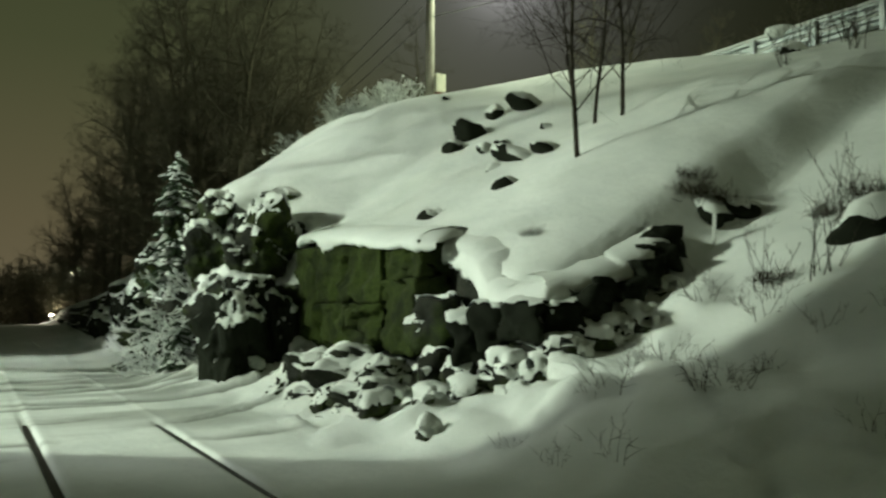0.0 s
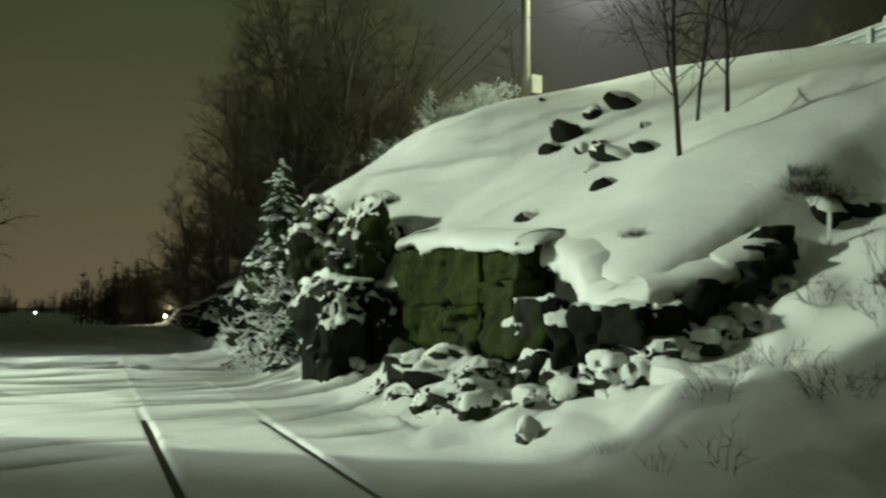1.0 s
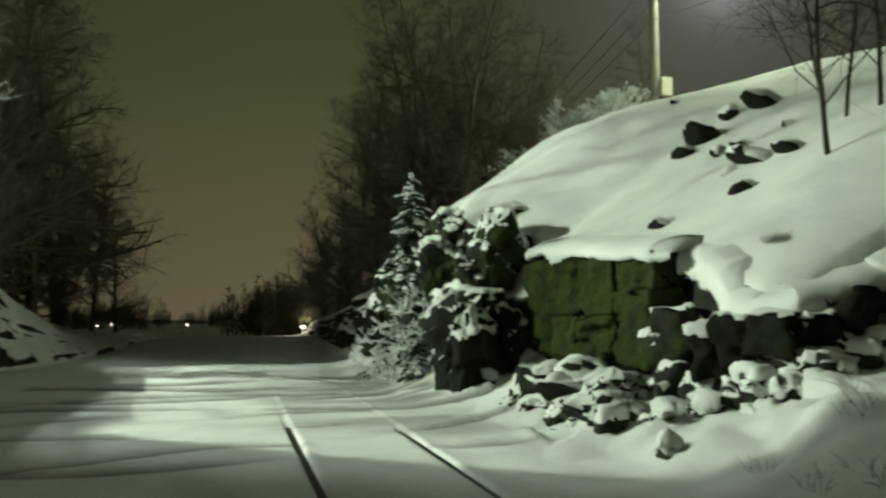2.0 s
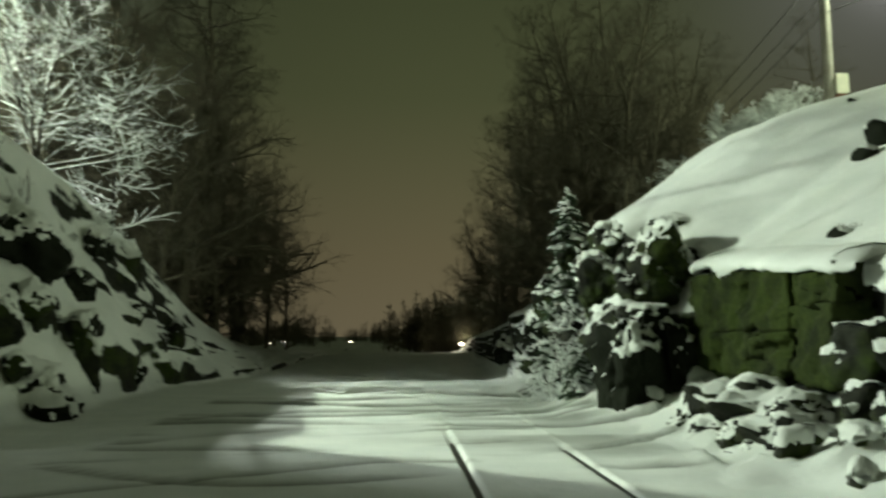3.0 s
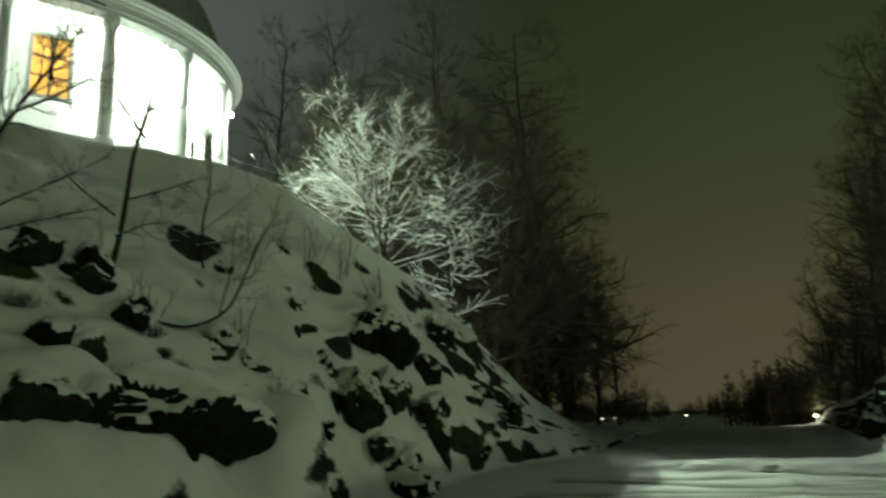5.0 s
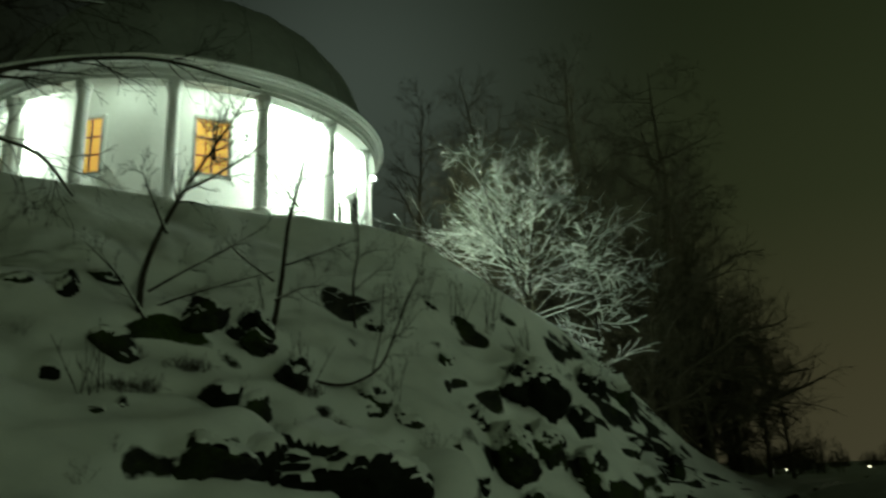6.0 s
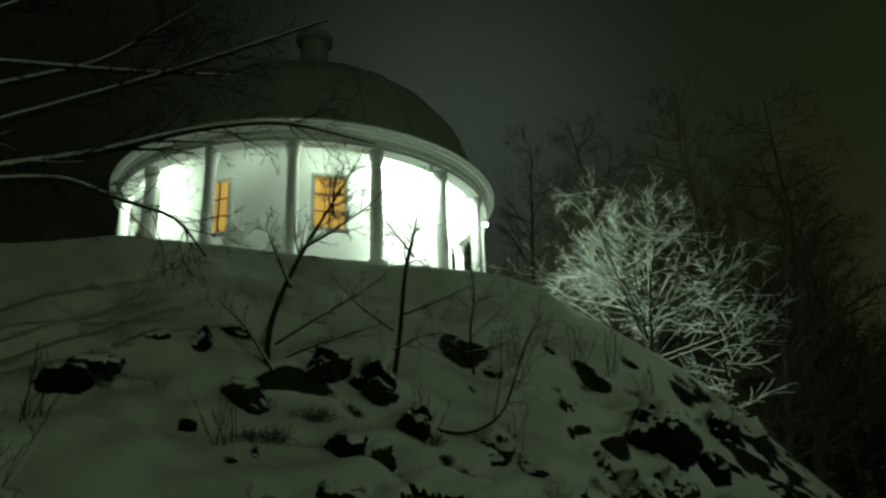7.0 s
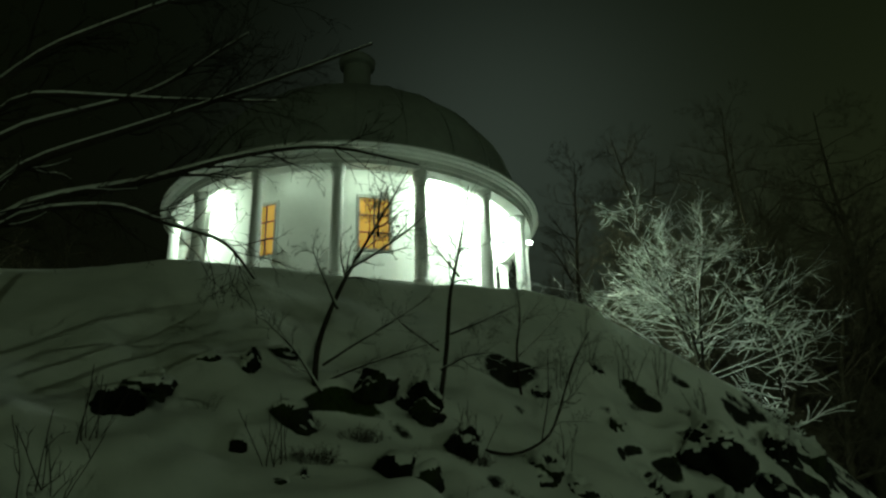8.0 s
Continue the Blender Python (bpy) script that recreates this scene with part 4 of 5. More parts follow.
def rock(place, size, turn, seed, label, mat=None, cap=0.0, detail=3, boxy=0.0, tip=0.0, group="", name="boulder", parent=None):
    t = thing(name, place, label, "rock", group) if parent is None else parent
    p, faces = rock_shape(seed, size, detail, boxy=boxy)
    spin = np.array((pose(0, 0, 0, tip, 0, turn)).to_3x3())
    p = p @ spin.T
    off = np.array(place) - np.array(t.location)
    mesh_object("stone", p + off, faces, mat or ROCK, t, smooth=True)
    if cap:
        tri = np.array(faces)
        fn = np.cross(p[tri[:, 1]] - p[tri[:, 0]], p[tri[:, 2]] - p[tri[:, 0]])
        fn /= np.linalg.norm(fn, axis=1, keepdims=True) + 1e-9
        vn = np.zeros_like(p)
        for k in range(3):
            np.add.at(vn, tri[:, k], fn)
        vn /= np.linalg.norm(vn, axis=1, keepdims=True) + 1e-9
        lie = np.clip((vn[:, 2] - 0.28) / 0.42, 0, 1) + 0.25 * fractal(p, 0.35, seed + 5, 2)
        lie = np.clip(lie, 0, 1)
        keep = [f for f in faces if min(lie[list(f)]) > 0.05 and np.mean(lie[list(f)]) > 0.3]
        if keep:
            q = p + (np.array((0, 0, 1.0)) * 0.75 + vn * 0.45) * (lie * cap)[:, None]
            ids = sorted({i for f in keep for i in f})
            back = {i: k for k, i in enumerate(ids)}
            mesh_object("snow_cap", q[ids] + off, [tuple(back[i] for i in f) for f in keep], SNOW, t, "rounded snow cap")["kind"] = "stuff"
    return t


LEFT_ROCKS_LOW = [
    (-8.3, 10.4, 1.6, 2.5, 1.1), (-7.8, 15.9, 2.0, 1.15, 0.9), (-7.6, 17.4, 2.0, 0.85, 0.85), (-7.8, 20.0, 2.7, 0.9, 0.8), (-7.1, 18.7, 1.2, 1.15, 1.7), (-8.3, 14.1, 2.05, 0.6, 0.35), (-7.6, 13.9, 1.3, 0.65, 0.35),
    (-8.15, 13.1, 1.5, 0.3, 0.3), (-7.05, 15.5, 0.95, 0.55, 0.55), (-6.8, 16.0, 0.25, 1.3, 1.1), (-6.8, 12.9, 0.3, 0.45, 0.5), (-7.5, 23.0, 2.1, 0.75, 0.75), (-6.65, 20.8, 0.65, 0.7, 0.5), (-6.9, 25.7, 1.3, 0.6, 1.1),
    (-8.85, 8.2, 1.75, 1.5, 0.75), (-8.55, 9.3, 1.7, 1.2, 0.7), (-9.45, 9.85, 2.7, 0.6, 0.5), (-10.9, 10.1, 4.55, 0.8, 0.5),
]
LEFT_ROCKS_HIGH = [
    (-11.1, 15.5, 4.7, 0.9, 0.75), (-10.5, 16.1, 4.5, 0.7, 0.7), (-9.9, 16.7, 4.15, 0.85, 0.8), (-11.0, 17.6, 5.8, 0.75, 0.65), (-9.3, 13.0, 2.9, 0.8, 0.8), (-8.95, 13.5, 2.65, 0.7, 0.5), (-8.5, 18.6, 3.7, 1.8, 1.4), (-8.8, 17.2, 3.4, 0.4, 0.4),
    (-8.65, 15.9, 2.5, 0.9, 0.75), (-8.1, 21.9, 3.9, 0.85, 1.0), (-7.7, 23.4, 3.5, 0.7, 1.0), (-10.4, 10.9, 4.05, 0.6, 0.3), (-9.9, 11.2, 3.4, 0.6, 0.6), (-8.7, 9.7, 2.1, 0.6, 0.55),
]
LEFT_ROCKS_NEAR = [
    (-13.1, 7.8, 5.05, 0.38, 0.28), (-12.6, 8.4, 5.0, 0.45, 0.5), (-13.1, 9.5, 5.4, 0.9, 0.28), (-12.35, 6.4, 4.3, 0.75, 0.4), (-12.45, 5.9, 4.0, 0.75, 0.4), (-11.6, 5.7, 3.1, 0.4, 0.4), (-11.4, 5.45, 2.85, 0.3, 0.3),
    (-11.0, 7.2, 3.25, 0.25, 0.32), (-11.45, 8.6, 3.75, 0.8, 0.5), (-11.1, 10.4, 4.55, 0.45, 0.38), (-10.9, 11.2, 4.3, 1.0, 0.75), (-10.4, 4.3, 2.0, 0.6, 0.5), (-10.3, 7.6, 2.4, 1.3, 0.6), (-9.6, 9.2, 2.9, 0.7, 0.4),
]
for k, (x, y, z, w, h) in enumerate(LEFT_ROCKS_LOW + LEFT_ROCKS_HIGH + LEFT_ROCKS_NEAR):
    rock((x, y, z), (0.9 * w, 1.25 * w, 1.15 * h), 35 + 17 * math.sin(k * 2.3), 100 + k, "dark angular rock jutting from the snowy hillside", (DARK_SHADED_ROCK, ROCKSNOW, ROCK)[k % 3], cap=0.07 * min(1.0, h), detail=5 if w > 0.8 else 4, tip=12 * math.sin(k * 1.7), group="rocks of the hill")

# the last two stones are added to stand in for a shaded hollow
RIGHT_SLOPE = [
    (9.65, 14.7, 5.4, 0.7, 0.5), (9.2, 14.6, 5.05, 0.4, 0.3), (11.15, 14.3, 6.2, 0.85, 0.35), (10.5, 14.8, 6.05, 0.35, 0.28), (9.65, 13.3, 4.9, 0.35, 0.3), (9.4, 12.5, 4.45, 0.9, 0.55), (9.65, 11.6, 4.45, 0.75, 0.38), (9.3, 13.5, 4.8, 0.3, 0.26),
    (8.8, 12.5, 4.1, 0.34, 0.36), (8.35, 11.2, 3.55, 0.55, 0.4), (10.45, 12.9, 5.3, 0.26, 0.2), (7.25, 12.15, 3.1, 0.5, 0.25), (10.35, 16.65, 6.75, 0.3, 0.22), (9.3, 5.4, 2.45, 0.75, 0.6), (15.6, 10.5, 7.1, 0.6, 0.4), (9.3, 7.75, 2.85, 0.8, 0.4), (9.6, 7.6, 2.95, 0.6, 0.35),
]
for k, (x, y, z, w, h) in enumerate(RIGHT_SLOPE):
    rock((x, y, z), (1.0 * w, 1.2 * w, 1.15 * h), 50 + 23 * math.sin(k * 1.9), 160 + k, "dark rock showing through the snow slope", DARK_SHADED_ROCK, cap=0.02, tip=28, group="rocks of the snow slope")

# the ledge that curls up the slope under its snow, shade coloured into rock
LEDGE = [
    (8.32, 7.74, 2.42, 0.62, 0.46), (8.05, 7.68, 2.25, 0.75, 0.46), (7.68, 7.64, 2.0, 0.8, 0.44), (7.26, 7.66, 1.78, 0.8, 0.42), (6.82, 7.68, 1.58, 0.8, 0.5), (6.4, 7.74, 1.42, 0.75, 0.56), (6.12, 7.95, 1.35, 0.7, 0.62),
    (6.08, 8.45, 1.28, 0.75, 0.62), (6.02, 8.9, 1.08, 0.8, 0.8), (5.95, 9.75, 1.3, 0.9, 0.9), (5.98, 9.55, 0.62, 0.95, 0.85), (5.92, 9.05, 0.6, 0.6, 0.5),
]
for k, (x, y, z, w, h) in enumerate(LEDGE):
    rock((x, y, z), (w, w, h), 40 + 31 * math.sin(k * 2.7), 190 + k, "dark broken ledge rock under overhanging snow", ROCK if k > 8 else DARK_SHADED_ROCK, cap=0.03 if k > 4 else 0.0, boxy=0.25, detail=4, group="ledge rocks")

# snow-capped stones of the rubble at the cliff's foot and on the bank below the ledge
RUBBLE = [
    (7.05, 7.3, 1.2, 0.5, 0.42), (7.42, 7.18, 1.4, 0.6, 0.38), (7.95, 7.4, 1.82, 0.55, 0.3), (6.35, 7.45, 1.0, 0.55, 0.42), (5.7, 7.6, 0.52, 0.42, 0.3), (6.05, 7.55, 0.82, 0.5, 0.4), (6.72, 7.45, 1.2, 0.5, 0.34), (5.85, 8.05, 0.72, 0.55, 0.42), (5.5, 8.4, 0.48, 0.5, 0.36), (5.35, 8.9, 0.34, 0.5, 0.34),
    (5.25, 11.2, 0.40, 1.1, 1.0), (5.05, 9.9, 0.2, 1.0, 0.8), (4.7, 11.4, 0.15, 0.9, 0.65), (5.45, 12.0, 0.5, 0.8, 0.6), (4.85, 10.7, 0.3, 0.8, 0.6), (4.6, 10.3, 0.08, 0.6, 0.35), (5.1, 12.4, 0.45, 0.9, 0.75), (4.75, 12.7, 0.2, 0.7, 0.5), (5.4, 10.4, 0.6, 0.8, 0.6),
]
for k, (x, y, z, w, h) in enumerate(RUBBLE):
    rock((x, y, z - 0.07), (w, w, h), 60 * k, 220 + k, "broken stone with a round cap of snow in the rubble", ROCKSNOW, cap=0.10 if k < 10 else 0.0, detail=4 if k < 10 else 5, group="rubble stones")
rng_rub = np.random.default_rng(8)
for k in range(7):
    y = rng_rub.uniform(7.5, 15.5)
    x = rng_rub.uniform(4.25, 5.6)
    s = rng_rub.uniform(0.16, 0.42)
    rock((x, y, height(x, y) - 0.03), (s * 1.1, s * 1.2, s), 90 * rng_rub.uniform(), 260 + k, "small stone capped with snow in the rubble", ROCKSNOW, cap=0.10, group="rubble stones")

# the cliff: a green slab, a black pillar with ledges, and the broken rocks over it
CLIFF = [  # y0, y1, z0, z1, x of the face
    (13.75, 14.95, 0.85, 2.68, 5.735), (12.30, 13.75, 0.85, 1.62, 5.70), (12.62, 13.75, 1.62, 2.64, 5.715), (11.15, 12.62, 1.62, 2.60, 5.70), (11.15, 12.30, 0.85, 1.62, 5.69),
    (10.05, 11.15, 1.98, 2.55, 5.79), (10.0, 11.15, 0.85, 1.98, 5.71),
]
cliff = thing("rock_face", (6.4, 12.2, 0.9), "flat mossy green rock face split by cracks", "rock face")
for k, (y0, y1, z0, z1, x) in enumerate(CLIFF):
    bm = bmesh.new()
    box(bm, x, x + 1.1, y0 + 0.002, y1 - 0.002, z0, z1 - 0.003, 0.010)
    bmesh.ops.subdivide_edges(bm, edges=[e for e in bm.edges if e.calc_length() > 0.3], cuts=17, use_grid_fill=True)
    co = np.array([v.co[:] for v in bm.verts])
    worn = co + 0.06 * fractal(co, 0.3, 4)[..., None]
    shift = 0.05 * fractal(co, 0.7, 300, 4) + 0.09 * blocks(worn * (1, 1, 1.4), 0.55, 310) + 0.035 * blocks(worn, 0.2, 320)
    for v, s in zip(bm.verts, shift):
        v.co.x += s
        v.co.z += 0.4 * s
        v.co -= Vector((6.4, 12.2, 0.9))
    part("slab", bm, MOSSY, cliff, smooth=True)

# the pillar's recess shade is in its near-black colour
PILLARS = [  # place, size, turn, material, cap
    ((4.5, 14.8, 0.85), (1.15, 1.1, 2.2), 15, DARK_SHADED_ROCK, 0.05), ((4.95, 15.2, 1.75), (0.75, 0.8, 0.9), 30, DARK_SHADED_ROCK, 0.12), ((5.35, 14.9, 1.1), (0.7, 0.7, 1.6), 10, DARK_SHADED_ROCK, 0.10), ((5.2, 15.9, 2.5), (1.0, 1.1, 1.1), 55, ROCKSNOW, 0.05),
    ((5.7, 15.8, 2.95), (1.05, 1.1, 1.25), 25, MOSSY, 0.3), ((5.9, 16.5, 3.85), (0.7, 0.75, 0.6), 70, ROCKSNOW, 0.15), ((4.95, 17.6, 3.7), (0.75, 0.8, 0.8), 5, ROCKSNOW, 0.14), ((5.35, 16.8, 3.2), (0.6, 0.6, 0.6), 45, DARK_SHADED_ROCK, 0.14),
    ((4.75, 16.4, 1.5), (1.1, 1.3, 1.6), 33, ROCKSNOW, 0.14), ((4.65, 17.3, 2.6), (1.1, 1.3, 1.4), 12, ROCKSNOW, 0.14), ((4.5, 16.0, 0.6), (0.7, 0.8, 0.9), 50, DARK_SHADED_ROCK, 0.12), ((4.6, 19.6, 3.6), (0.8, 1.0, 1.0), 20, ROCKSNOW, 0.14), ((4.4, 21.5, 2.6), (0.9, 1.1, 1.2), 60, ROCKSNOW, 0.15), ((4.4, 23.4, 1.6), (0.8, 1.2, 1.1), 15, DARK_SHADED_ROCK, 0.14), ((4.5, 26, 1.6), (0.9, 1.4, 1.2), 35, DARK_SHADED_ROCK, 0.14), ((4.3, 29, 0.9), (0.9, 1.5, 1.2), 35, DARK_SHADED_ROCK, 0.12),
]
for k, (place, size, turn, mat, cap) in enumerate(PILLARS):
    rock(place, size, turn, 400 + k, "tall dark rock pillar below the cliff, blackened for shade" if k == 0 else "broken cliff rock with snow lying on its ledges", mat, cap=0.35 * cap, boxy=0.12 if k in (0, 1, 2) else 0.0, detail=5, group="" if k == 0 else "cliff rocks")


# ---- the lip of snow that hangs over the rock face ----
def snow_lip(name, points, hang, seed, label, back=1.0):
    """A lumpy overhang of snow along a line of (x, y, z): scalloped lower edge, rounded front."""
    line = np.array(points, float)
    s = np.linspace(0, len(line) - 1, 170)
    path = np.stack([np.interp(s, np.arange(len(line)), line[:, k]) for k in range(3)], 1)
    run = np.gradient(path, axis=0)
    run /= np.linalg.norm(run, axis=1, keepdims=True)
    out = np.stack([run[:, 1], -run[:, 0], np.zeros(len(s))], 1)
    out *= np.sign((out * np.array((-1.0, -0.4, 0))).sum(1))[:, None]
    ends = np.clip(np.minimum(s, s[-1] - s) / 0.7, 0.02, 1) ** 0.6
    drop = ends * hang * (0.55 + 0.42 * fractal(path * 1.0, 0.7, seed, 4) + 0.16 * fractal(path, 0.17, seed + 1, 2)) + 0.05
    shape = [(-1.25, 0.22, 0), (-0.8, 0.24, 0), (-0.35, 0.15, 0), (0.0, 0.02, 0), (0.05, -0.03, 0.12), (0.07, 0, 0.5), (0.05, 0, 0.9), (0.0, 0, 1.0), (-0.14, 0, 0.8)]
    rows = []
    for u, z, w in shape:
        u, z = (u * back, z * back) if u < -0.15 else (u, z)
        d = w * drop
        rows.append(path + out * (u * ends * (0.8 + 0.25 * fractal(path + 9, 0.6, seed + 3, 2)))[:, None] + np.array((0, 0, 1.0)) * (z * ends - d)[:, None])
    g = np.stack(rows, 1)
    g = g + 0.03 * fractal(g, 0.35, seed + 7, 2)[..., None]
    n, m = g.shape[:2]
    mid = g.reshape(-1, 3).mean(0)
    faces = [(i * m + k, i * m + k + 1, (i + 1) * m + k + 1, (i + 1) * m + k) for i in range(n - 1) for k in range(m - 1)]
    ob = mesh_object(name, g.reshape(-1, 3) - mid, faces, SNOW)
    ob.location = mid
    return tagged(ob, label, "snow", kind="stuff")


snow_lip("snow_overhang", [(5.9, 9.8, 2.48), (5.78, 10.2, 2.56), (5.7, 11.2, 2.64), (5.68, 12.4, 2.76), (5.7, 13.6, 2.84), (5.75, 14.8, 2.92), (6.2, 15.5, 3.1)], 0.24, 601, "thick lip of snow hanging over the mossy rock face")
snow_lip("snow_overhang", [(8.45, 7.66, 2.62), (8.2, 7.58, 2.52), (7.85, 7.54, 2.32), (7.35, 7.5, 2.05), (6.72, 7.6, 1.9), (6.2, 7.7, 1.78), (6.02, 8.3, 1.72), (6.08, 8.75, 1.86), (6.18, 9.15, 2.2), (6.22, 9.6, 2.4), (6.2, 10.05, 2.5), (6.05, 10.4, 2.56), (5.9, 10.7, 2.62)], 0.42, 602, "curling lip of snow above the dark ledge", 0.8)


# ---- the railway ----
for xr in RAILS:
    t = thing("rail", (xr, 4.0, -0.15), "worn dark steel rail half buried in snow", "rail", "rails of the track")
    prof = [(-0.07, -0.02), (0.07, -0.02), (0.07, 0.0), (0.012, 0.02), (0.012, 0.075), (0.036, 0.085), (0.036, 0.112), (0.028, 0.12), (-0.028, 0.12), (-0.036, 0.112), (-0.036, 0.085), (-0.012, 0.075), (-0.012, 0.02), (-0.07, 0.0)]
    ys = np.linspace(-18, 21, 40)
    verts = [(x, y, z + 0.004 * math.sin(y * 0.9 + xr)) for y in ys for x, z in prof]
    n = len(prof)
    faces = [(i * n + k, i * n + (k + 1) % n, (i + 1) * n + (k + 1) % n, (i + 1) * n + k) for i in range(len(ys) - 1) for k in range(n)]
    mesh_object("steel", verts, faces, STEEL, t, smooth=False)


# ---- the utility pole with its street lamp, meter box and wires ----
POLE = Vector((12.84, 21.8, 8.0))


def build_pole():
    t = thing("utility_pole", POLE, "weathered wooden utility pole with street lamp arm", "utility pole")
    part("shaft", lathe(bmesh.new(), [(0.0, -0.6), (0.155, -0.6), (0.15, 0.5), (0.125, 6.0), (0.11, 8.6), (0.09, 8.66), (0.0, 8.68)], 16), WOOD, t, smooth=True)
    b = part("meter_box", box(bmesh.new(), 0.10, 0.44, -0.24, -0.02, 0.62, 1.18, 0.02), BOXPAINT, t, "pale painted metal box")
    part("lid", box(bmesh.new(), 0.08, 0.46, -0.27, -0.24, 0.60, 1.20, 0.008), BOXPAINT, b)
    part("bracket", box(bmesh.new(), 0.12, 0.42, -0.20, -0.05, 0.36, 0.60, 0.01), plain("rusty_bracket", (0.16, 0.06, 0.03), 0.7), t, "rust-red bracket")
    arm_to = STREET_AT - POLE
    pts = [np.array((0.0, 0.0, 4.3)), np.array((arm_to.x * 0.35, arm_to.y * 0.35, 5.0)), np.array((arm_to.x * 0.7, arm_to.y * 0.7, 5.1)), np.array((arm_to.x, arm_to.y, arm_to.z + 0.08))]
    v, f = tubes([(pts, [0.035] * 4)])
    mesh_object("lamp_arm", v, f, GALV, t)
    head = new("lamp_head")
    head.parent, head.location, head.rotation_euler = t, arm_to, (0, 0, math.atan2(arm_to.y, arm_to.x))
    part("housing", lathe(bmesh.new(), [(0.0, 0.16), (0.10, 0.14), (0.20, 0.06), (0.22, 0.0), (0.20, 0.0), (0.0, 0.08)], 20), GALV, head)
    part("lens", lathe(bmesh.new(), [(0.0, 0.03), (0.16, 0.02), (0.18, -0.01), (0.0, -0.01)], 20), LAMPGLASS, head)
    part("cross_arm", box(bmesh.new(), -1.1, 1.1, 0.12, 0.22, 7.9, 8.02, 0.01), WOOD, t)
    for x in (-1.0, -0.4, 0.4, 1.0):
        part("insulator", lathe(bmesh.new(), [(0.0, 0.0), (0.03, 0.0), (0.03, 0.05), (0.05, 0.07), (0.03, 0.10), (0.05, 0.12), (0.02, 0.16), (0.0, 0.16)], 10), STONE, t).location = (x, 0.17, 8.02)


build_pole()

# body and post for the added lamp behind the camera
hill_fill_lamp = thing("street_lamp", HILL_FILL_AT, "added unseen lamp on a tall post, brightens the left hill", "street lamp")
part("housing", lathe(bmesh.new(), [(0.0, 0.16), (0.12, 0.14), (0.28, 0.06), (0.30, 0.0), (0.27, 0.0), (0.0, 0.10)], 20), GALV, hill_fill_lamp)
part("lens", lathe(bmesh.new(), [(0.0, 0.05), (0.20, 0.03), (0.22, 0.0), (0.0, 0.0)], 20), LAMPGLASS, hill_fill_lamp)
part("post", lathe(bmesh.new(), [(0.0, -15.5), (0.14, -15.5), (0.07, 0.10), (0.0, 0.12)], 12), GALV, hill_fill_lamp).location = (0.36, 0, 0)


def wire(a, b, sag):
    a, b = np.array(a), np.array(b)
    mid = (a + b) / 2
    t = thing("wire", tuple(mid), "thin overhead cable running from the utility pole", "cable", "overhead wires")
    pts = [a + (b - a) * u - np.array((0, 0, 4 * sag * u * (1 - u))) - mid for u in np.linspace(0, 1, 15)]
    v, f = tubes([(pts, [0.022] * 15)])
    mesh_object("strand", v, f, WIRE, t)


for z, side in ((3.1, 0.0), (3.75, 0.05), (4.4, -0.05)):
    wire((12.84 + side, 21.95, 8.0 + z), (17.4 + side, 62.0, 8.0 + z), 0.5)
    wire((12.84 + side, 21.65, 8.0 + z), (26.0, -10.0, 9.5 + z), 0.6)


# ---- the guard rail along the road on the crest ----
def build_guard_rail():
    t = thing("guard_rail", (18.0, 11.0, 8.3), "galvanised steel guard rail along the crest, edged with snow", "guard rail")
    start, end = np.array((17.0, 14.8, 7.75)), np.array((18.9, 2.5, 8.35))
    d = (end - start) / np.linalg.norm(end - start)
    out = np.cross(d, (0, 0, 1.0))
    prof = [(-0.03, 0.0), (0.03, 0.04), (0.03, 0.11), (-0.03, 0.15), (0.03, 0.19), (0.03, 0.26), (-0.03, 0.30), (-0.045, 0.30), (0.012, 0.255), (0.012, 0.195), (-0.05, 0.15), (0.012, 0.105), (0.012, 0.045), (-0.045, 0.0)]
    o = np.array(t.location)
    for level in (0.0, 0.34):
        verts, faces, n = [], [], len(prof)
        for i in range(24):
            c = start + (end - start) * i / 23 - o
            for u, z in prof:
                verts.append(tuple(c + out * u + np.array((0, 0, 0.02 + level + z))))
        for i in range(23):
            faces += [(i * n + k, i * n + (k + 1) % n, (i + 1) * n + (k + 1) % n, (i + 1) * n + k) for k in range(n)]
        beam = mesh_object("beam", verts, faces, GALV, t, smooth=False)
        v, f = tubes([([start + (end - start) * i / 23 - o + np.array((0, 0, 0.335 + level)) for i in range(24)], [0.035 + 0.008 * math.sin(i * 2.1) for i in range(24)])])
        mesh_object("snow", v, f, SNOW, beam, "line of snow on the beam")
    for i in range(8):
        c = start + (end - start) * (i + 0.3) / 8 - o + out * 0.10
        part("post", box(bmesh.new(), c[0] - 0.05, c[0] + 0.05, c[1] - 0.06, c[1] + 0.06, c[2] - 0.9, c[2] + 0.62, 0.008), GALV, t)
    c = start - o + np.array((0.3, -2.4, 0.75)) * 1.0
    rock(tuple(np.array((17.35, 12.2, 8.55))), (0.5, 0.6, 0.35), 20, 511, "lump of snow on the guard rail", SNOW, name="snow_lump")


build_guard_rail()

# a leaning marker stake by the dark hollow on the slope
stake = thing("stake", (8.86, 7.35, 2.35), "short pale weathered stake leaning in the snow", "stake")
part("wood", box(bmesh.new(), -0.022, 0.022, -0.022, 0.022, -0.3, 0.5, 0.005), STONE, stake)
stake.rotation_euler = (radians(8), radians(-14), 0.3)


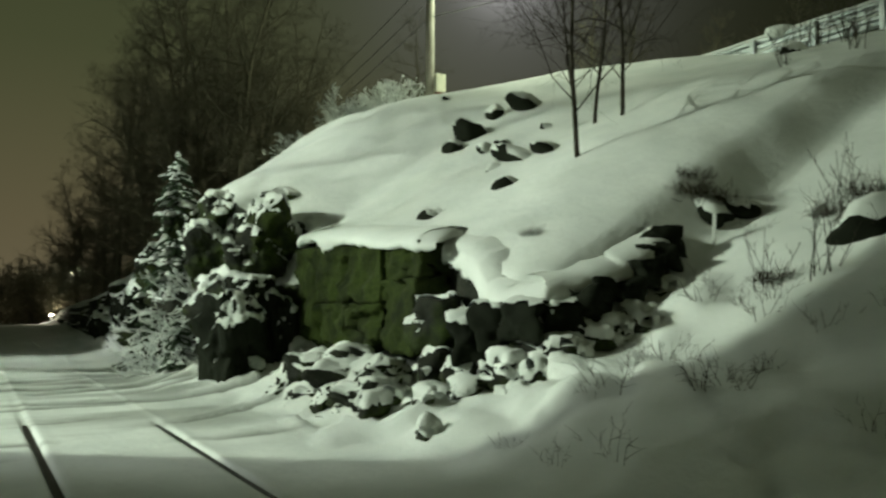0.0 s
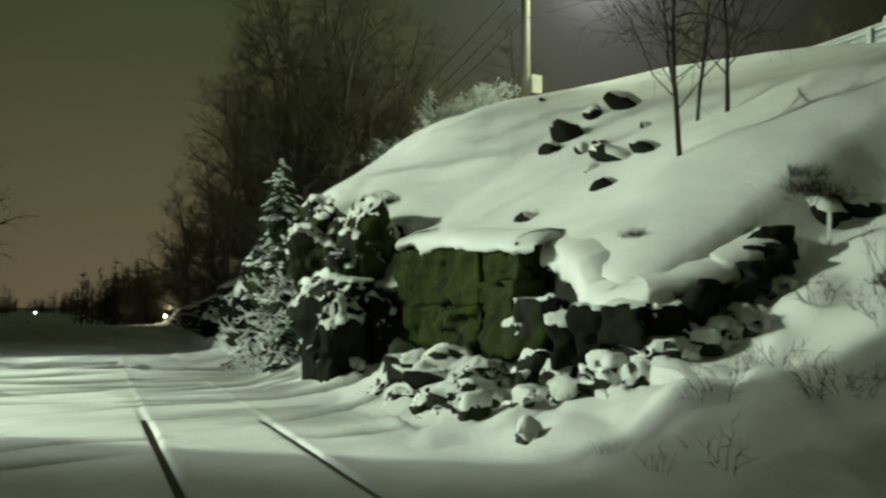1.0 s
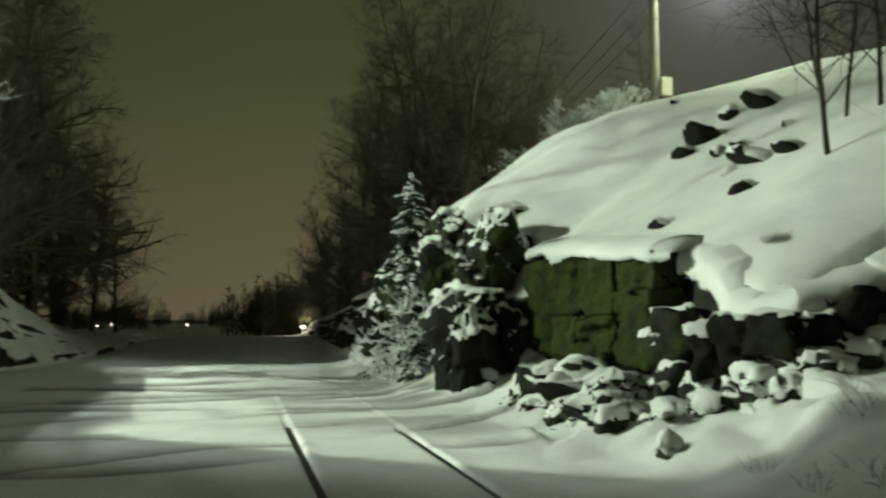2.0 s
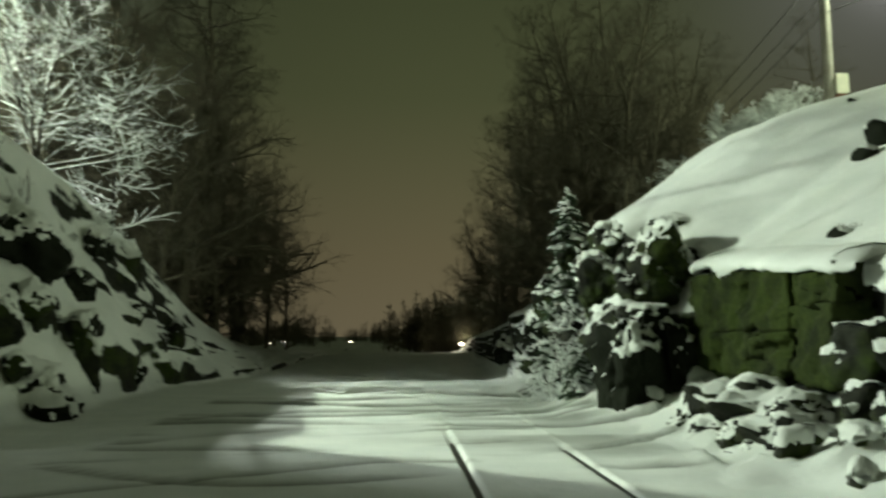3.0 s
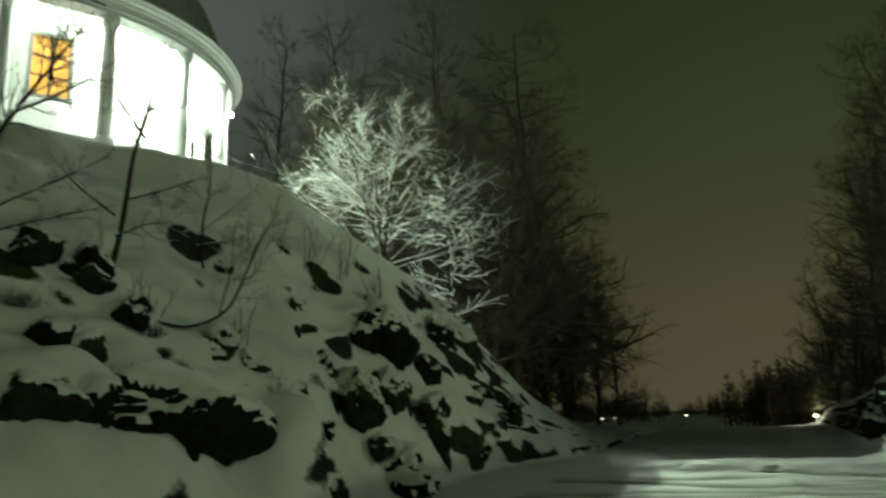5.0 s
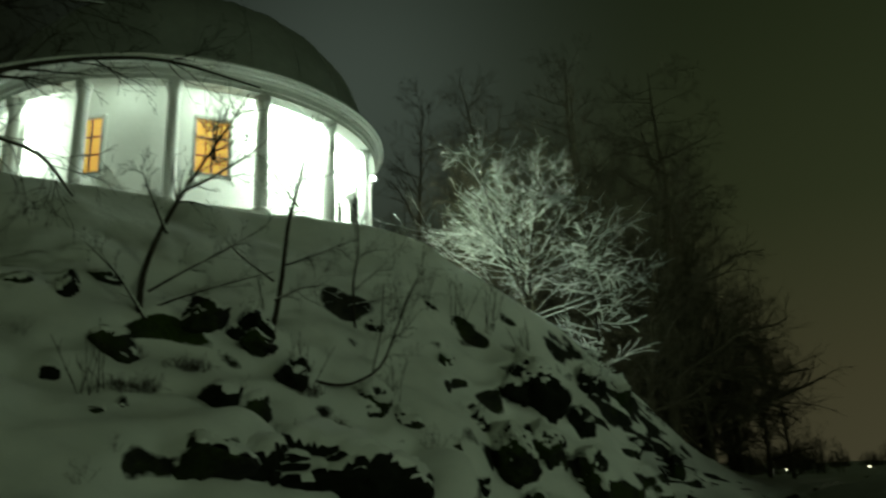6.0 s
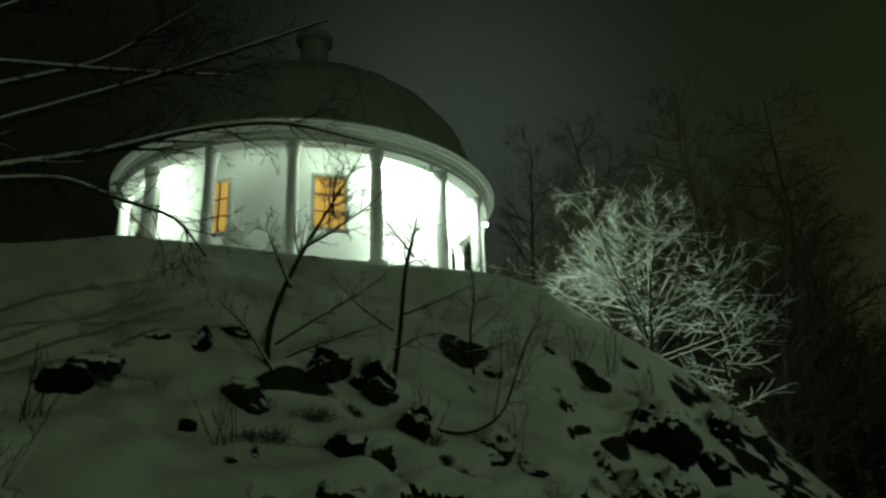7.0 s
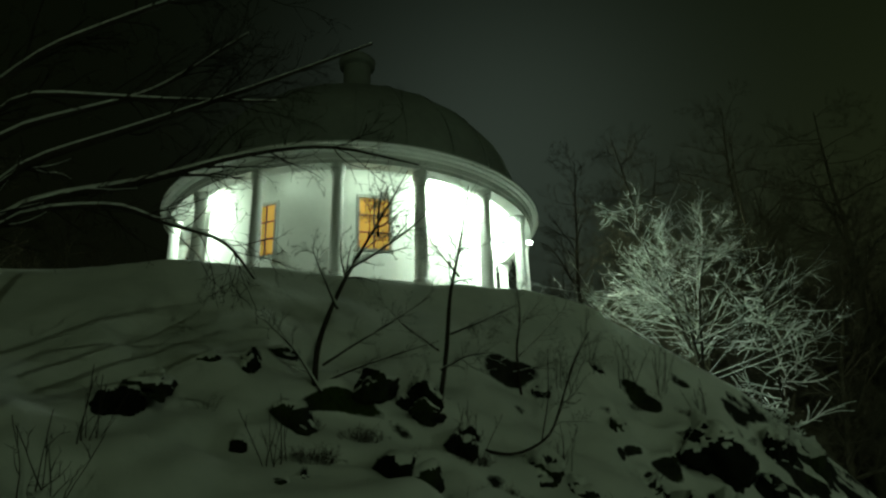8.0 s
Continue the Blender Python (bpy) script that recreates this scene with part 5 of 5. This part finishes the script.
# ---- dry brush poking through the snow ----
def brush(seed, n, tall, spread, label, lean=0.5):
    rng = np.random.default_rng(seed)
    out = []
    for k in range(n):
        az, r = rng.uniform(0, 2 * math.pi), spread * math.sqrt(rng.uniform())
        d = np.array((math.cos(az) * lean * rng.uniform(), math.sin(az) * lean * rng.uniform(), 1.0))
        branch(rng, (math.cos(az) * r, math.sin(az) * r, -0.08), d, tall * rng.uniform(0.4, 1.0), 0.006, 1, out, (3,), -0.03, 0.2)
    t = thing("dry_brush", (0, 0, 0), label, "brush", "dry brush on the banks")
    v, f = tubes([(p, r) for p, r, _ in out])
    mesh_object("tuft", v, f, BRUSH, t)
    return t


thick = brush(81, 130, 0.45, 0.42, "dense dark tuft of dry brush in a snow hollow", 0.9)
put(thick, 9.25, 7.75, 0, 0.85, first=True)
for x, y, turn, size in ((9.0, 7.9, 60, 0.8), (9.55, 7.5, 120, 0.6), (9.2, 7.95, 300, 0.7), (9.7, 6.1, 30, 0.8), (10.1, 5.8, 100, 0.9), (9.4, 5.7, 170, 0.7), (7.05, 9.0, 10, 0.5), (-11.3, 8.6, 40, 0.9), (-10.9, 11.3, 90, 0.9), (-10.6, 9.4, 100, 0.9), (-10.2, 8.0, 140, 1.0), (-9.9, 17.9, 30, 0.7), (-9.2, 18.9, 10, 0.7), (7.25, 12.1, 60, 0.5), (-8.6, 10.3, 60, 1.3), (-8.4, 9.8, 0, 1.0), (-9.0, 11.0, 200, 1.0), (8.3, 6.0, 20, 0.7), (-9.7, 11.3, 20, 0.9)):
    put(thick, x, y, turn, size, sink=0.05)
sparse = brush(83, 12, 0.6, 0.3, "few dry stalks standing in the snow", 0.8)
put(sparse, 5.0, 5.3, 0, 1.0, first=True)
rng_b = np.random.default_rng(5)
for k in range(44):
    y = rng_b.uniform(2.6, 7.0)
    x = rng_b.uniform(4.6, 11.0)
    put(sparse, x, y, 360 * rng_b.uniform(), rng_b.uniform(0.4, 1.0), sink=0.03)
for k in range(16):
    y = rng_b.uniform(6, 20)
    x = -rng_b.uniform(7.5, 12.5)
    put(sparse, x, y, 360 * rng_b.uniform(), rng_b.uniform(0.5, 1.0), sink=0.03)


# ---- the distance: far trees, low town lights ----
def far_wood(name, seed, places, label):
    """A far belt of trees: many small trees of thin stems, in one mesh."""
    rng = np.random.default_rng(seed)
    lines = []
    for x, y, tall, count in places:
        for k in range(count):
            o = np.array((x + rng.normal(0, 0.35 * tall), y + rng.normal(0, 0.3 * tall), 0.1))
            h = tall * rng.uniform(0.55, 1.0)
            lines.append(([o, o + np.array((0, 0, h * 0.5)), o + np.array((rng.normal(0, 0.1), 0, h))], [0.012 * tall, 0.009 * tall, 0.003 * tall]))
            for j in range(34):
                u = rng.uniform(0.1, 0.95)
                az = rng.uniform(0, 2 * math.pi)
                d = np.array((math.cos(az), math.sin(az), rng.uniform(0.1, 0.9))) * h * 0.34 * (1.1 - u)
                s = o + np.array((0, 0, h * u))
                lines.append(([s, s + d * 0.5, s + d], [0.007 * tall, 0.005 * tall, 0.002 * tall]))
    v, f = tubes(lines)
    return tagged(mesh_object(name, v, f, BARK_HAZED), label, "trees", kind="stuff")


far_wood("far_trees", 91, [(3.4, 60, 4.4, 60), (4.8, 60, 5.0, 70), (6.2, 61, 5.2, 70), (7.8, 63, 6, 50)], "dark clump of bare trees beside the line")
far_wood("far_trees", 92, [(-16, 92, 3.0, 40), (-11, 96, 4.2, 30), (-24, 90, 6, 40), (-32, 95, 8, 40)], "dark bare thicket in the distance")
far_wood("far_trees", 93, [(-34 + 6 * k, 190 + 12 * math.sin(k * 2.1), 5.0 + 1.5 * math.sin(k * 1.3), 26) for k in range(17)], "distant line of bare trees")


def far_lamp(place, size, mat, pole_height):
    t = thing("street_lamp", place, "distant glowing street lamp on a thin post", "street lamp", "distant street lamps")
    size *= 0.6
    part("globe", lathe(bmesh.new(), [(0.0, -size * 0.5), (size * 0.8, -size * 0.3), (size, 0.0), (size * 0.7, size * 0.4), (0.0, size * 0.5)], 12), mat, t)
    part("post", lathe(bmesh.new(), [(0.05, -pole_height), (0.04, -size * 0.4)], 8), GALV, t)


for place, size, mat, tall in (((6.62, 59.9, 3.92), 0.16, FARBLUE, 4.4), ((4.55, 52.0, 1.05), 0.20, FARLAMP, 1.2), ((5.15, 52.4, 1.15), 0.12, FARLAMP, 1.3), ((-12.3, 89.4, 0.95), 0.24, FARLAMP, 1.0), ((-8.0, 150.0, 0.6), 0.30, FARLAMP, 1.0), ((4.0, 150.0, 1.0), 0.32, FARLAMP, 1.2), ((-0.5, 170.0, 0.9), 0.30, FARLAMP, 1.2), ((11.5, 150.0, 1.1), 0.30, FARLAMP, 1.2), ((-14.0, 91.0, 0.8), 0.14, FARLAMP, 1.0)):
    far_lamp(place, size, mat, tall)
